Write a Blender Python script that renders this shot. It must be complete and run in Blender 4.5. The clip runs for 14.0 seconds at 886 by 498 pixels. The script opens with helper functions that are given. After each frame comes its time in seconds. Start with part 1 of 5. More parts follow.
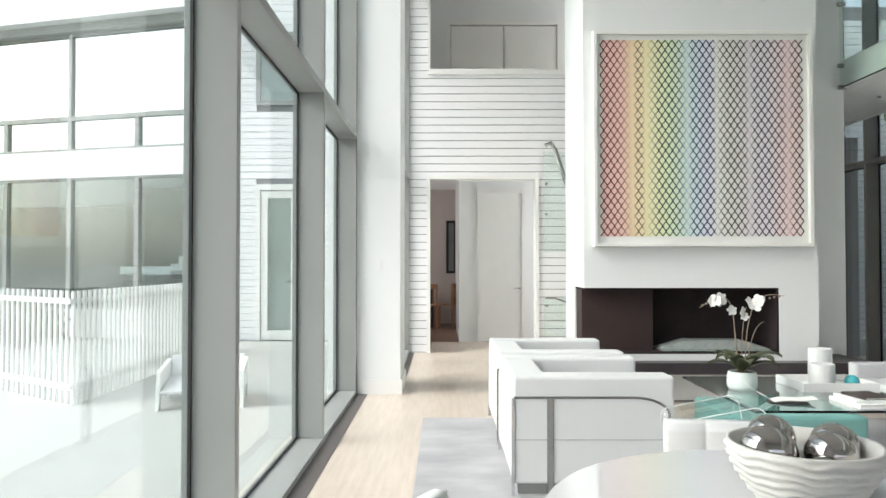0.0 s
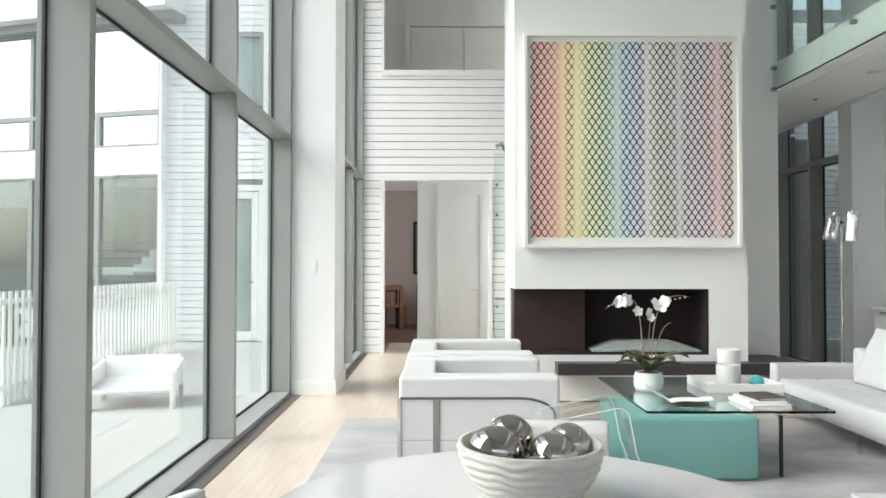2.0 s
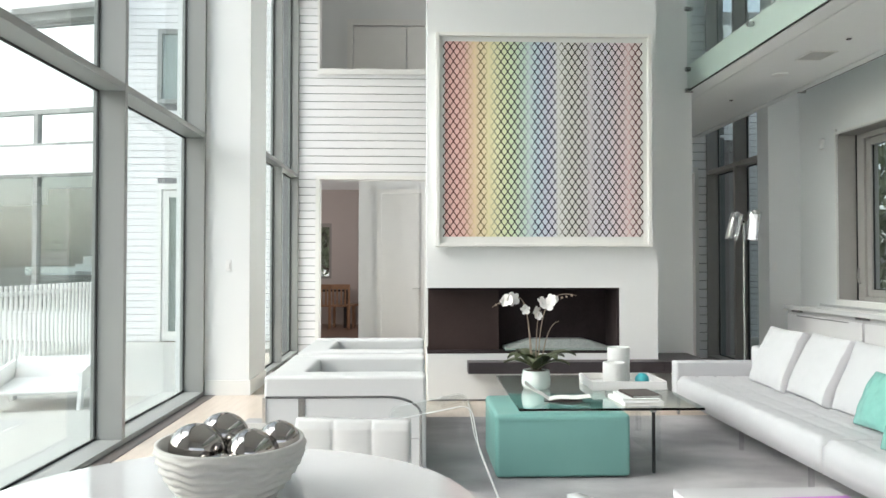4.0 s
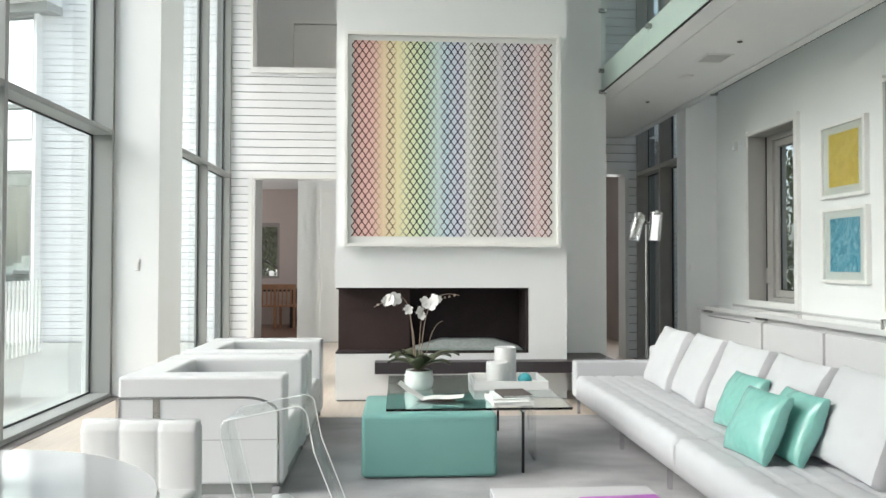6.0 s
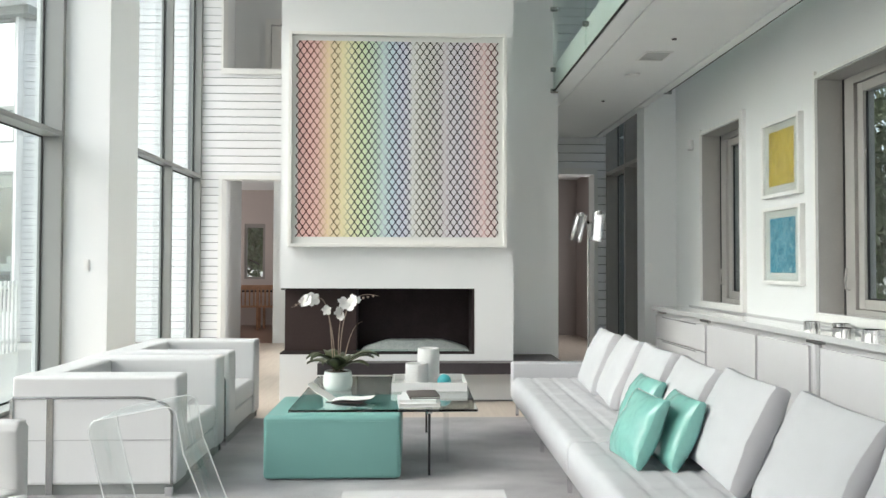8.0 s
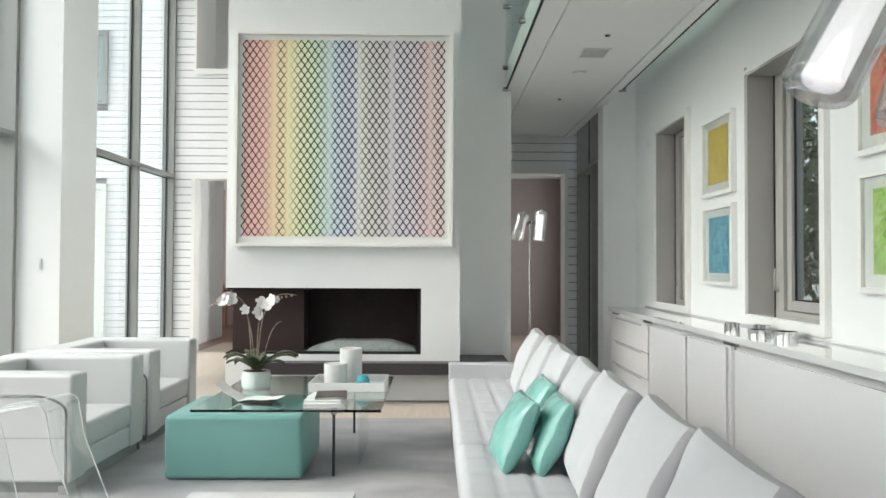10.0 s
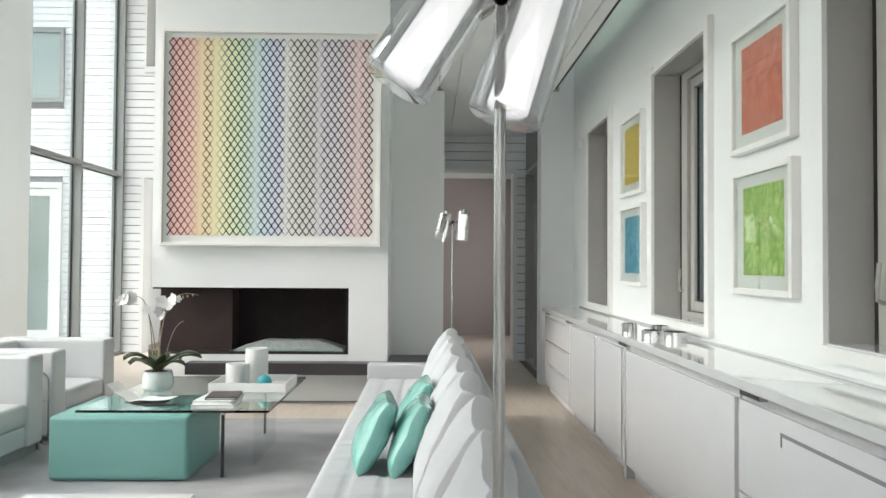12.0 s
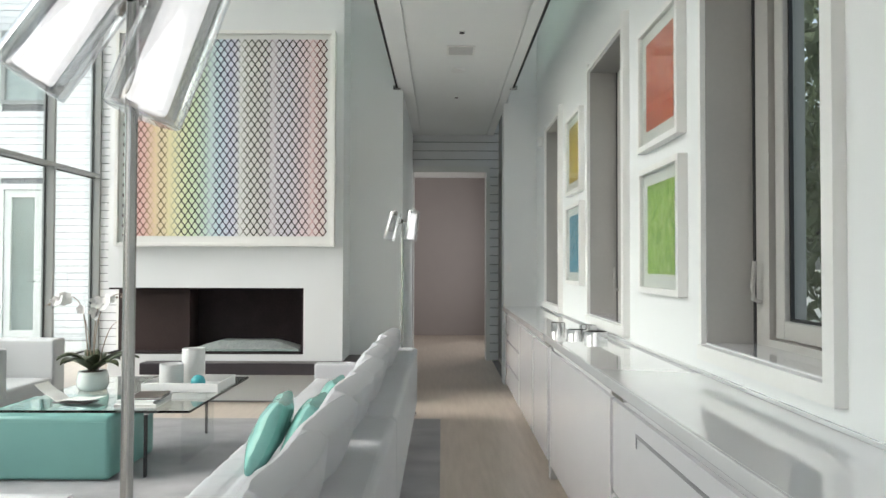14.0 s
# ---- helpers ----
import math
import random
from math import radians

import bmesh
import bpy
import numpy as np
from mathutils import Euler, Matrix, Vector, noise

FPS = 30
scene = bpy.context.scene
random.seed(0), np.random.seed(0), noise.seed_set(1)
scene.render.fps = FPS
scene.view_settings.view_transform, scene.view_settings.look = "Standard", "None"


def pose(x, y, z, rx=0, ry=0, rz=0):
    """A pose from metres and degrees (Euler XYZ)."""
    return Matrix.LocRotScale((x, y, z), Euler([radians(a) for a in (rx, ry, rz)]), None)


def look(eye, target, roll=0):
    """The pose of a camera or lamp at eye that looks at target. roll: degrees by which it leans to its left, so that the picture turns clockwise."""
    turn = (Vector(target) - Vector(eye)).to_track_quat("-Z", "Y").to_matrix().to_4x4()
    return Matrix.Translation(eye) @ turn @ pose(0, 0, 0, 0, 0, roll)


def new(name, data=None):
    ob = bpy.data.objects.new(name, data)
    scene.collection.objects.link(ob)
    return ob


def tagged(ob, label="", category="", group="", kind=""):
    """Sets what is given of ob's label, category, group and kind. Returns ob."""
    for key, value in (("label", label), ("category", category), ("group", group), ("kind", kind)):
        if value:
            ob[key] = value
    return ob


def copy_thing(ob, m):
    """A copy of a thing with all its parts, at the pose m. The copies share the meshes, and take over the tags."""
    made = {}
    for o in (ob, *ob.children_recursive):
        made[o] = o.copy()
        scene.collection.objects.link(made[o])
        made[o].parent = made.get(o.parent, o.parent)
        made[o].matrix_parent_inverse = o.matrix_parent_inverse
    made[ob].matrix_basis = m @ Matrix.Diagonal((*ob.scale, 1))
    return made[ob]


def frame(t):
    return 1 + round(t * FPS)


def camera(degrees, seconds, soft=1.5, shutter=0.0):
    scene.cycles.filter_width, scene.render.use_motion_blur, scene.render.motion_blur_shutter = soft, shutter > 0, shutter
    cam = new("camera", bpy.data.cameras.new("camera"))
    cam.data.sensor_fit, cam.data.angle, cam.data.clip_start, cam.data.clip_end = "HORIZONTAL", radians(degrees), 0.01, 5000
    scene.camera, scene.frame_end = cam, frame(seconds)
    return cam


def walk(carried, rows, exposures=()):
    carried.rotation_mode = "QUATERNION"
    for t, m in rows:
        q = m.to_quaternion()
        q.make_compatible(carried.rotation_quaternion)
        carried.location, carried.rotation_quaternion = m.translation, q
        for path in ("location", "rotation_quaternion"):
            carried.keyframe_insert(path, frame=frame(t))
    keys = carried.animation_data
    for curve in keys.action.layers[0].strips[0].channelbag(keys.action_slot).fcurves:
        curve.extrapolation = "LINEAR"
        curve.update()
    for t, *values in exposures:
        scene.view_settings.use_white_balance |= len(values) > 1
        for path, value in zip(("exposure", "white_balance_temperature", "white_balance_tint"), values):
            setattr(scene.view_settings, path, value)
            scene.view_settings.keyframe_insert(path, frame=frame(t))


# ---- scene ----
cam = camera(63.4, 14.0)
METRES, EYE, TILT, LEAN, TURN = 4.3, 1.25, 0.0, 0.0, 0.1
ROWS = [
    (0.0, 0.0, 0.0, 0.0, 0.0, 1.18, 0.01),
    (0.5, 0.0293, -0.0026, 0.0008, -0.13, 1.2, 0.03),
    (1.0, 0.0648, -0.0027, 0.0005, -0.26, 1.22, 0.04),
    (1.5, 0.1004, -0.0034, 0.0003, -0.31, 1.22, 0.0),
    (2.0, 0.1356, -0.0031, 0.0001, -0.4, 1.25, -0.04),
    (2.5, 0.1702, -0.0037, -0.0001, -0.9, 1.23, -0.09),
    (3.0, 0.2053, -0.0047, -0.0004, -1.37, 1.2, -0.07),
    (5.5, 0.3906, -0.0087, -0.0017, -3.24, 1.27, -0.07),
    (6.0, 0.4292, -0.01, -0.0018, -3.63, 1.25, -0.13),
    (6.5, 0.4666, -0.0106, -0.0025, -3.51, 1.27, -0.19),
    (7.0, 0.5038, -0.0111, -0.0024, -2.82, 1.31, -0.13),
    (7.5, 0.5421, -0.0106, -0.0025, -2.56, 1.33, -0.13),
    (10.0, 0.737, -0.0038, -0.0029, -0.75, 1.34, -0.26),
    (10.5, 0.7742, -0.0022, -0.0018, -0.62, 1.33, -0.31),
    (11.0, 0.81, -0.001, -0.0027, -0.95, 1.36, -0.36),
    (11.5, 0.8448, -0.0001, -0.0023, -1.17, 1.31, -0.34),
    (12.0, 0.876, 0.0005, -0.0025, -1.25, 1.34, -0.38),
    (12.5, 0.9062, 0.0017, -0.0024, -1.25, 1.33, -0.3),
    (13.0, 0.9366, 0.0023, -0.0023, -1.13, 1.28, -0.25),
    (13.5, 0.968, 0.0016, -0.0023, -0.48, 1.28, -0.2),
    (14.0, 0.9994, 0.003, -0.002, -0.19, 1.3, -0.18),
]
walk(cam, [(t, pose(0, 0, EYE, TILT, LEAN, TURN) @ pose(METRES * x, METRES * y, METRES * z, 90 + pitch, roll, yaw)) for t, x, y, z, yaw, pitch, roll in ROWS], exposures=((0.0, 1.06), (5.5, 1.09), (10.0, 1.07), (12.0, 1.14), (14.0, 1.12)))

# world, sun and exposure
SUN_EL, SUN_AZ = 38.0, 257.0
world = bpy.data.worlds.new("world")
scene.world = world
world.use_nodes = True
wn = world.node_tree
sky = wn.nodes.new("ShaderNodeTexSky")
sky.sky_type = 'NISHITA'
sky.sun_disc = False
sky.sun_elevation, sky.sun_rotation = radians(SUN_EL), radians(SUN_AZ)
sky.dust_density, sky.ozone_density, sky.air_density = 4.0, 1.0, 1.0
haze = wn.nodes.new("ShaderNodeHueSaturation")
haze.inputs["Saturation"].default_value = 0.5
wn.links.new(sky.outputs[0], haze.inputs["Color"])
wn.links.new(haze.outputs[0], wn.nodes["Background"].inputs[0])
wn.nodes["Background"].inputs[1].default_value = 0.20
sun_data = bpy.data.lights.new("sun", 'SUN')
sun_data.energy, sun_data.angle, sun_data.color = 0.8, radians(50), (0.895, 0.94, 1.0)
sun = new("sun", sun_data)
sun.matrix_world = look((28 * math.sin(radians(SUN_AZ)), 28 * math.cos(radians(SUN_AZ)), 30), (0, 0, 0))


def fill_lamp(name, at, target, w, h, watts):
    """Adds an unseen area lamp that brightens a back room; no window opens there."""
    d = bpy.data.lights.new(name, 'AREA')
    d.shape, d.size, d.size_y, d.energy, d.color = 'RECTANGLE', w, h, watts, (1.0, 1.0, 0.99)
    o = new(name, d)
    o.matrix_world = look(at, target)


# fill lamps added out of view, in front of closed walls
fill_lamp("fill_dining", (-3.15, 13.7, 1.4), (0.0, 13.7, 1.4), 2.2, 1.6, 15)
fill_lamp("fill_corridor", (5.35, 11.0, 1.4), (3.0, 11.0, 1.4), 1.8, 1.8, 12)
fill_lamp("fill_hall", (3.3, 10.9, 1.6), (0.0, 10.9, 1.4), 0.9, 1.8, 26)
fill_lamp("fill_gallery", (3.35, 11.1, 4.8), (0.0, 11.1, 4.6), 1.2, 1.2, 9)


# materials
def mat(name, color, rough=0.5, metal=0.0, vary=0.06, scale=6.0, bump=0.0, fine=60.0, coat=0.0, stretch=(1, 1, 1), spec=0.5, tint=None):
    m = bpy.data.materials.new(name)
    m.use_nodes = True
    nt = m.node_tree
    b = nt.nodes["Principled BSDF"]
    b.inputs["Roughness"].default_value, b.inputs["Metallic"].default_value = rough, metal
    b.inputs["Coat Weight"].default_value, b.inputs["Coat Roughness"].default_value = coat, 0.05
    b.inputs["Specular IOR Level"].default_value = spec
    tc = nt.nodes.new("ShaderNodeTexCoord")
    mp = nt.nodes.new("ShaderNodeMapping")
    mp.inputs["Scale"].default_value = stretch
    nt.links.new(tc.outputs["Object"], mp.inputs[0])
    n1, n2 = nt.nodes.new("ShaderNodeTexNoise"), nt.nodes.new("ShaderNodeTexNoise")
    n1.inputs["Scale"].default_value, n2.inputs["Scale"].default_value = scale, fine
    n1.inputs["Detail"].default_value = 5.0
    for n in (n1, n2):
        nt.links.new(mp.outputs[0], n.inputs["Vector"])
    mix = nt.nodes.new("ShaderNodeMath")
    mix.operation = 'MULTIPLY_ADD'
    mix.inputs[1].default_value = 0.35
    nt.links.new(n2.outputs["Fac"], mix.inputs[0])
    half = nt.nodes.new("ShaderNodeMath")
    half.operation = 'MULTIPLY'
    half.inputs[1].default_value = 0.65
    nt.links.new(n1.outputs["Fac"], half.inputs[0])
    nt.links.new(half.outputs[0], mix.inputs[2])
    ramp = nt.nodes.new("ShaderNodeValToRGB")
    ramp.color_ramp.elements[0].position, ramp.color_ramp.elements[1].position = 0.3, 0.7
    lo = [max(0, c * (1 - vary)) for c in color]
    hi = [min(1, c * (1 + vary)) for c in (tint or color)]
    ramp.color_ramp.elements[0].color, ramp.color_ramp.elements[1].color = (*lo, 1), (*hi, 1)
    nt.links.new(mix.outputs[0], ramp.inputs[0])
    nt.links.new(ramp.outputs[0], b.inputs["Base Color"])
    rr = nt.nodes.new("ShaderNodeMapRange")
    rr.inputs["To Min"].default_value, rr.inputs["To Max"].default_value = rough * 0.88, min(1, rough * 1.12)
    nt.links.new(n1.outputs["Fac"], rr.inputs["Value"])
    nt.links.new(rr.outputs[0], b.inputs["Roughness"])
    if bump:
        bp = nt.nodes.new("ShaderNodeBump")
        bp.inputs["Strength"].default_value, bp.inputs["Distance"].default_value = bump, 0.004
        nt.links.new(mix.outputs[0], bp.inputs["Height"])
        nt.links.new(bp.outputs[0], b.inputs["Normal"])
    return m


def glass_mat(name, color, rough=0.0, ior=1.45):
    m = bpy.data.materials.new(name)
    m.use_nodes = True
    b = m.node_tree.nodes["Principled BSDF"]
    b.inputs["Base Color"].default_value = (*color, 1)
    b.inputs["Roughness"].default_value, b.inputs["IOR"].default_value = rough, ior
    b.inputs["Transmission Weight"].default_value = 1.0
    return m


def pane_mat(name, color, gloss=0.06, rim=0.28):
    """A thin window pane: it lets the view through and mirrors a little."""
    m = bpy.data.materials.new(name)
    m.use_nodes = True
    nt = m.node_tree
    nt.nodes.remove(nt.nodes["Principled BSDF"])
    out = nt.nodes["Material Output"]
    tr, gl, mx, lw, mr = (nt.nodes.new("ShaderNode" + k) for k in ("BsdfTransparent", "BsdfGlossy", "MixShader", "LayerWeight", "MapRange"))
    tr.inputs[0].default_value = (*color, 1)
    gl.inputs["Roughness"].default_value = 0.01
    lw.inputs[0].default_value = 0.25
    mr.inputs["To Min"].default_value, mr.inputs["To Max"].default_value = gloss, rim
    nt.links.new(lw.outputs["Facing"], mr.inputs["Value"])
    nt.links.new(mr.outputs[0], mx.inputs[0])
    nt.links.new(tr.outputs[0], mx.inputs[1])
    nt.links.new(gl.outputs[0], mx.inputs[2])
    nt.links.new(mx.outputs[0], out.inputs[0])
    return m


M = dict(
    wall=mat("wall_paint", (0.79, 0.805, 0.805), 0.6, vary=0.012, scale=1.5, bump=0.03, fine=180),
    board=mat("painted_board", (0.82, 0.82, 0.83), 0.45, vary=0.02, scale=3, bump=0.05, stretch=(1, 1, 6)),
    gap=mat("shadow_gap", (0.22, 0.22, 0.23), 0.8),
    trim=mat("trim_paint", (0.80, 0.80, 0.78), 0.4, vary=0.015),
    ceiling=mat("ceiling_paint", (0.85, 0.86, 0.855), 0.7, vary=0.012, bump=0.02),
    frame=mat("anodised_frame", (0.29, 0.30, 0.29), 0.42, vary=0.04, scale=3, fine=240),
    frame_dark=mat("bronze_frame", (0.33, 0.31, 0.29), 0.45, vary=0.06),
    reveal=mat("warm_grey_frame", (0.40, 0.39, 0.37), 0.5, vary=0.04),
    vent=mat("pale_grey_vent", (0.55, 0.55, 0.54), 0.5, vary=0.03),
    gasket=mat("black_gasket", (0.015, 0.016, 0.016), 0.6),
    oak=mat("limed_oak", (0.52, 0.435, 0.36), 0.3, vary=0.07, scale=3, bump=0.06, stretch=(9, 0.8, 1), fine=30, tint=(0.60, 0.52, 0.445)),
    strip=mat("floor_grille", (0.11, 0.095, 0.09), 0.5, vary=0.12, scale=20),
    rug=mat("silk_rug", (0.225, 0.215, 0.23), 0.7, vary=0.30, scale=2.1, bump=0.5, stretch=(0.9, 1.5, 1), fine=160, tint=(0.36, 0.35, 0.36)),
    leather=mat("white_leather", (0.67, 0.68, 0.68), 0.38, vary=0.02, scale=4, bump=0.12, fine=220),
    chrome=mat("chrome", (0.72, 0.72, 0.72), 0.12, metal=1.0, vary=0.03),
    steel=mat("brushed_steel", (0.40, 0.40, 0.39), 0.24, metal=1.0, vary=0.05, fine=300),
    fabric=mat("pale_fabric", (0.52, 0.525, 0.545), 0.8, vary=0.035, scale=5, bump=0.35, fine=400),
    teal=mat("teal_leather", (0.175, 0.375, 0.345), 0.4, vary=0.05, scale=3, bump=0.15, fine=200),
    satin=mat("teal_satin", (0.19, 0.44, 0.395), 0.24, coat=0.35, vary=0.08, scale=9, bump=0.35, fine=40),
    lacquer=mat("white_lacquer", (0.69, 0.69, 0.71), 0.16, vary=0.01, coat=0.5),
    gloss_top=mat("gloss_top", (0.64, 0.65, 0.66), 0.08, vary=0.01, coat=0.8),
    groove=mat("groove", (0.46, 0.46, 0.47), 0.4),
    stone_dark=mat("dark_hearth_stone", (0.045, 0.038, 0.042), 0.4, vary=0.15, scale=10),
    fire_brown=mat("brown_steel_panel", (0.050, 0.035, 0.033), 0.5, vary=0.12, scale=4, spec=0.15),
    fire_black=mat("sooted_lining", (0.034, 0.026, 0.027), 0.8, vary=0.2, spec=0.1),
    ice=mat("white_fire_glass", (0.31, 0.335, 0.325), 0.35, vary=0.15, scale=30, bump=0.8, fine=90),
    white=mat("white_plastic", (0.80, 0.80, 0.79), 0.35, vary=0.01),
    paper=mat("paper", (0.80, 0.80, 0.77), 0.8, vary=0.02),
    ceramic=mat("white_ceramic", (0.70, 0.76, 0.73), 0.25, vary=0.02, coat=0.3),
    bowl=mat("ribbed_porcelain", (0.62, 0.61, 0.58), 0.5, vary=0.06, scale=8),
    leaf=mat("orchid_leaf", (0.055, 0.068, 0.03), 0.4, vary=0.4, scale=14, bump=0.2),
    petal=mat("orchid_petal", (0.82, 0.80, 0.78), 0.6, vary=0.05, scale=30),
    stem=mat("orchid_stem", (0.30, 0.23, 0.18), 0.6, vary=0.2, scale=30),
    satin_white=mat("satin_white", (0.84, 0.84, 0.85), 0.25, vary=0.02),
    milk_glass=mat("milky_candle_glass", (0.90, 0.91, 0.90), 0.4, vary=0.05, scale=25, bump=0.25, fine=120),
    pewter=mat("polished_pewter", (0.46, 0.43, 0.41), 0.09, metal=1.0, vary=0.05),
    # streaks put into the colour for light caught along the crystal
    lamp_tube=mat("window_glow_tube", (0.78, 0.78, 0.79), 0.16, vary=0.16, scale=14, stretch=(2.5, 2.5, 0.35), bump=0.5, fine=45),
    turquoise=mat("turquoise_ball", (0.05, 0.36, 0.40), 0.3, vary=0.2, scale=20),
    frost=mat("frosted_glass", (0.78, 0.80, 0.80), 0.55, vary=0.06, scale=40, bump=0.3, fine=200),
    darkwood=mat("dark_wood", (0.06, 0.045, 0.04), 0.4, vary=0.2),
    chairwood=mat("warm_wood", (0.44, 0.25, 0.15), 0.4, vary=0.25, scale=8, stretch=(1, 1, 4)),
    brown_floor=mat("brown_floor", (0.26, 0.16, 0.12), 0.35, vary=0.15, stretch=(6, 1, 1)),
    taupe=mat("taupe_wall", (0.40, 0.355, 0.34), 0.7, vary=0.02),
    blush=mat("warm_grey_wall", (0.56, 0.49, 0.46), 0.7, vary=0.02),
    pave=mat("paving", (0.46, 0.46, 0.44), 0.8, vary=0.06, scale=1.2, bump=0.2),
    ground=mat("gravel_ground", (0.30, 0.30, 0.26), 0.9, vary=0.2, scale=0.6),
    foliage=mat("foliage", (0.20, 0.235, 0.125), 0.8, vary=0.45, scale=3),
    bark=mat("bark", (0.09, 0.07, 0.055), 0.9, vary=0.3),
    magenta=mat("magenta_cover", (0.42, 0.12, 0.46), 0.4, vary=0.12, scale=6),
    # grey for the shade inside the neighbour house, and one dark print
    dark=mat("room_shade_and_print", (0.20, 0.205, 0.20), 0.6, vary=0.3, scale=1.5),
    pane=pane_mat("window_pane", (0.87, 0.915, 0.91)),
    pane_clear=pane_mat("acrylic_sheet", (0.97, 0.985, 0.98), 0.08),
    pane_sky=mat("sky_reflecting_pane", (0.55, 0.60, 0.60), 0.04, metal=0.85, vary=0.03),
    pane_green=pane_mat("green_pane", (0.92, 0.965, 0.945)),
    table_glass=glass_mat("table_glass", (0.86, 0.96, 0.94), 0.0, 1.5),
    crystal=pane_mat("crystal_shade", (0.95, 0.96, 0.97), 0.18, 0.8),
)
pile = M["rug"].node_tree.nodes["Principled BSDF"]
pile.inputs["Sheen Weight"].default_value, pile.inputs["Sheen Roughness"].default_value = 0.4, 0.35
# emission stands in for window light in the unlit lamps' crystal
tube_glow = M["lamp_tube"].node_tree.nodes["Principled BSDF"]
tube_glow.inputs["Transmission Weight"].default_value = 0.4
tube_glow.inputs["Emission Color"].default_value, tube_glow.inputs["Emission Strength"].default_value = (1.0, 0.98, 0.96, 1), 0.5
M["milk_glass"].node_tree.nodes["Principled BSDF"].inputs["Transmission Weight"].default_value = 0.4


# builders
def root(name, loc, label, category, group="", kind=""):
    ob = new(name)
    ob.location = loc
    ob.empty_display_size = 0.1
    return tagged(ob, label, category, group, kind)


def base_of(ob):
    v = Vector((0, 0, 0))
    while ob:
        v += ob.location
        ob = ob.parent
    return v


def part(name, bm, material, parent=None, label="", smooth=False):
    """Links a bmesh, drawn in world metres, as one mesh object under its parent."""
    if parent:
        bmesh.ops.translate(bm, verts=bm.verts, vec=-base_of(parent))
    me = bpy.data.meshes.new(name)
    if smooth:
        for f in bm.faces:
            f.smooth = True
    bm.to_mesh(me)
    bm.free()
    me.materials.append(material)
    ob = new(name, me)
    if parent:
        ob.parent = parent
    if label:
        ob["label"] = label
    return ob


def struct(name, bm, material, label, category="structure", smooth=False):
    return tagged(part(name, bm, material, None, "", smooth), label, category, "", "structure")


def struct_parts(name, rows, material, label, category, piece):
    r = root(name, (rows[0][0], rows[0][2], rows[0][4]), label, category, "", "structure")
    for row in rows:
        part(piece, box(*row), material, r)
    return r


def add_box(bm, x0, x1, y0, y1, z0, z1, bevel=0.0, seg=2):
    m = Matrix.LocRotScale(((x0 + x1) / 2, (y0 + y1) / 2, (z0 + z1) / 2), None, (abs(x1 - x0), abs(y1 - y0), abs(z1 - z0)))
    r = bmesh.ops.create_cube(bm, size=1.0, matrix=m)
    if bevel:
        es = list({e for v in r["verts"] for e in v.link_edges})
        bmesh.ops.bevel(bm, geom=es, offset=bevel, segments=seg, affect='EDGES', profile=0.5)
    return bm


def box(x0, x1, y0, y1, z0, z1, bevel=0.0, seg=2):
    return add_box(bmesh.new(), x0, x1, y0, y1, z0, z1, bevel, seg)


def boxes(*rows, bevel=0.0):
    bm = bmesh.new()
    for r in rows:
        add_box(bm, *r, bevel=bevel)
    return bm


def add_tube(bm, a, b, r, n=14, r2=None):
    a, b = Vector(a), Vector(b)
    d = b - a
    m = Matrix.Translation((a + b) / 2) @ d.to_track_quat("Z", "Y").to_matrix().to_4x4()
    bmesh.ops.create_cone(bm, cap_ends=True, segments=n, radius1=r, radius2=r if r2 is None else r2, depth=d.length, matrix=m)
    return bm


def tube(a, b, r, n=14, r2=None):
    return add_tube(bmesh.new(), a, b, r, n, r2)


def sweep(points, r, n=8, taper=1.0):
    """A round rod along a line of points."""
    bm = bmesh.new()
    pts = [Vector(p) for p in points]
    rings = []
    for i, p in enumerate(pts):
        d = (pts[min(i + 1, len(pts) - 1)] - pts[max(i - 1, 0)]).normalized()
        q = d.to_track_quat("Z", "Y")
        k = r * (1 + (taper - 1) * i / max(1, len(pts) - 1))
        rings.append([bm.verts.new(p + q @ Vector((k * math.cos(2 * math.pi * j / n), k * math.sin(2 * math.pi * j / n), 0))) for j in range(n)])
    for a, b in zip(rings, rings[1:]):
        for j in range(n):
            bm.faces.new((a[j], a[(j + 1) % n], b[(j + 1) % n], b[j]))
    bm.faces.new(rings[0][::-1]), bm.faces.new(rings[-1])
    return bm


def lathe(profile, at, n=40):
    """Turns (radius, height) pairs round the upright axis at a place."""
    bm = bmesh.new()
    rings = []
    for r, z in profile:
        rings.append([bm.verts.new((at[0] + r * math.cos(2 * math.pi * j / n), at[1] + r * math.sin(2 * math.pi * j / n), at[2] + z)) for j in range(n)])
    for a, b in zip(rings, rings[1:]):
        for j in range(n):
            bm.faces.new((a[j], a[(j + 1) % n], b[(j + 1) % n], b[j]))
    bm.faces.new(rings[0][::-1]), bm.faces.new(rings[-1])
    return bm


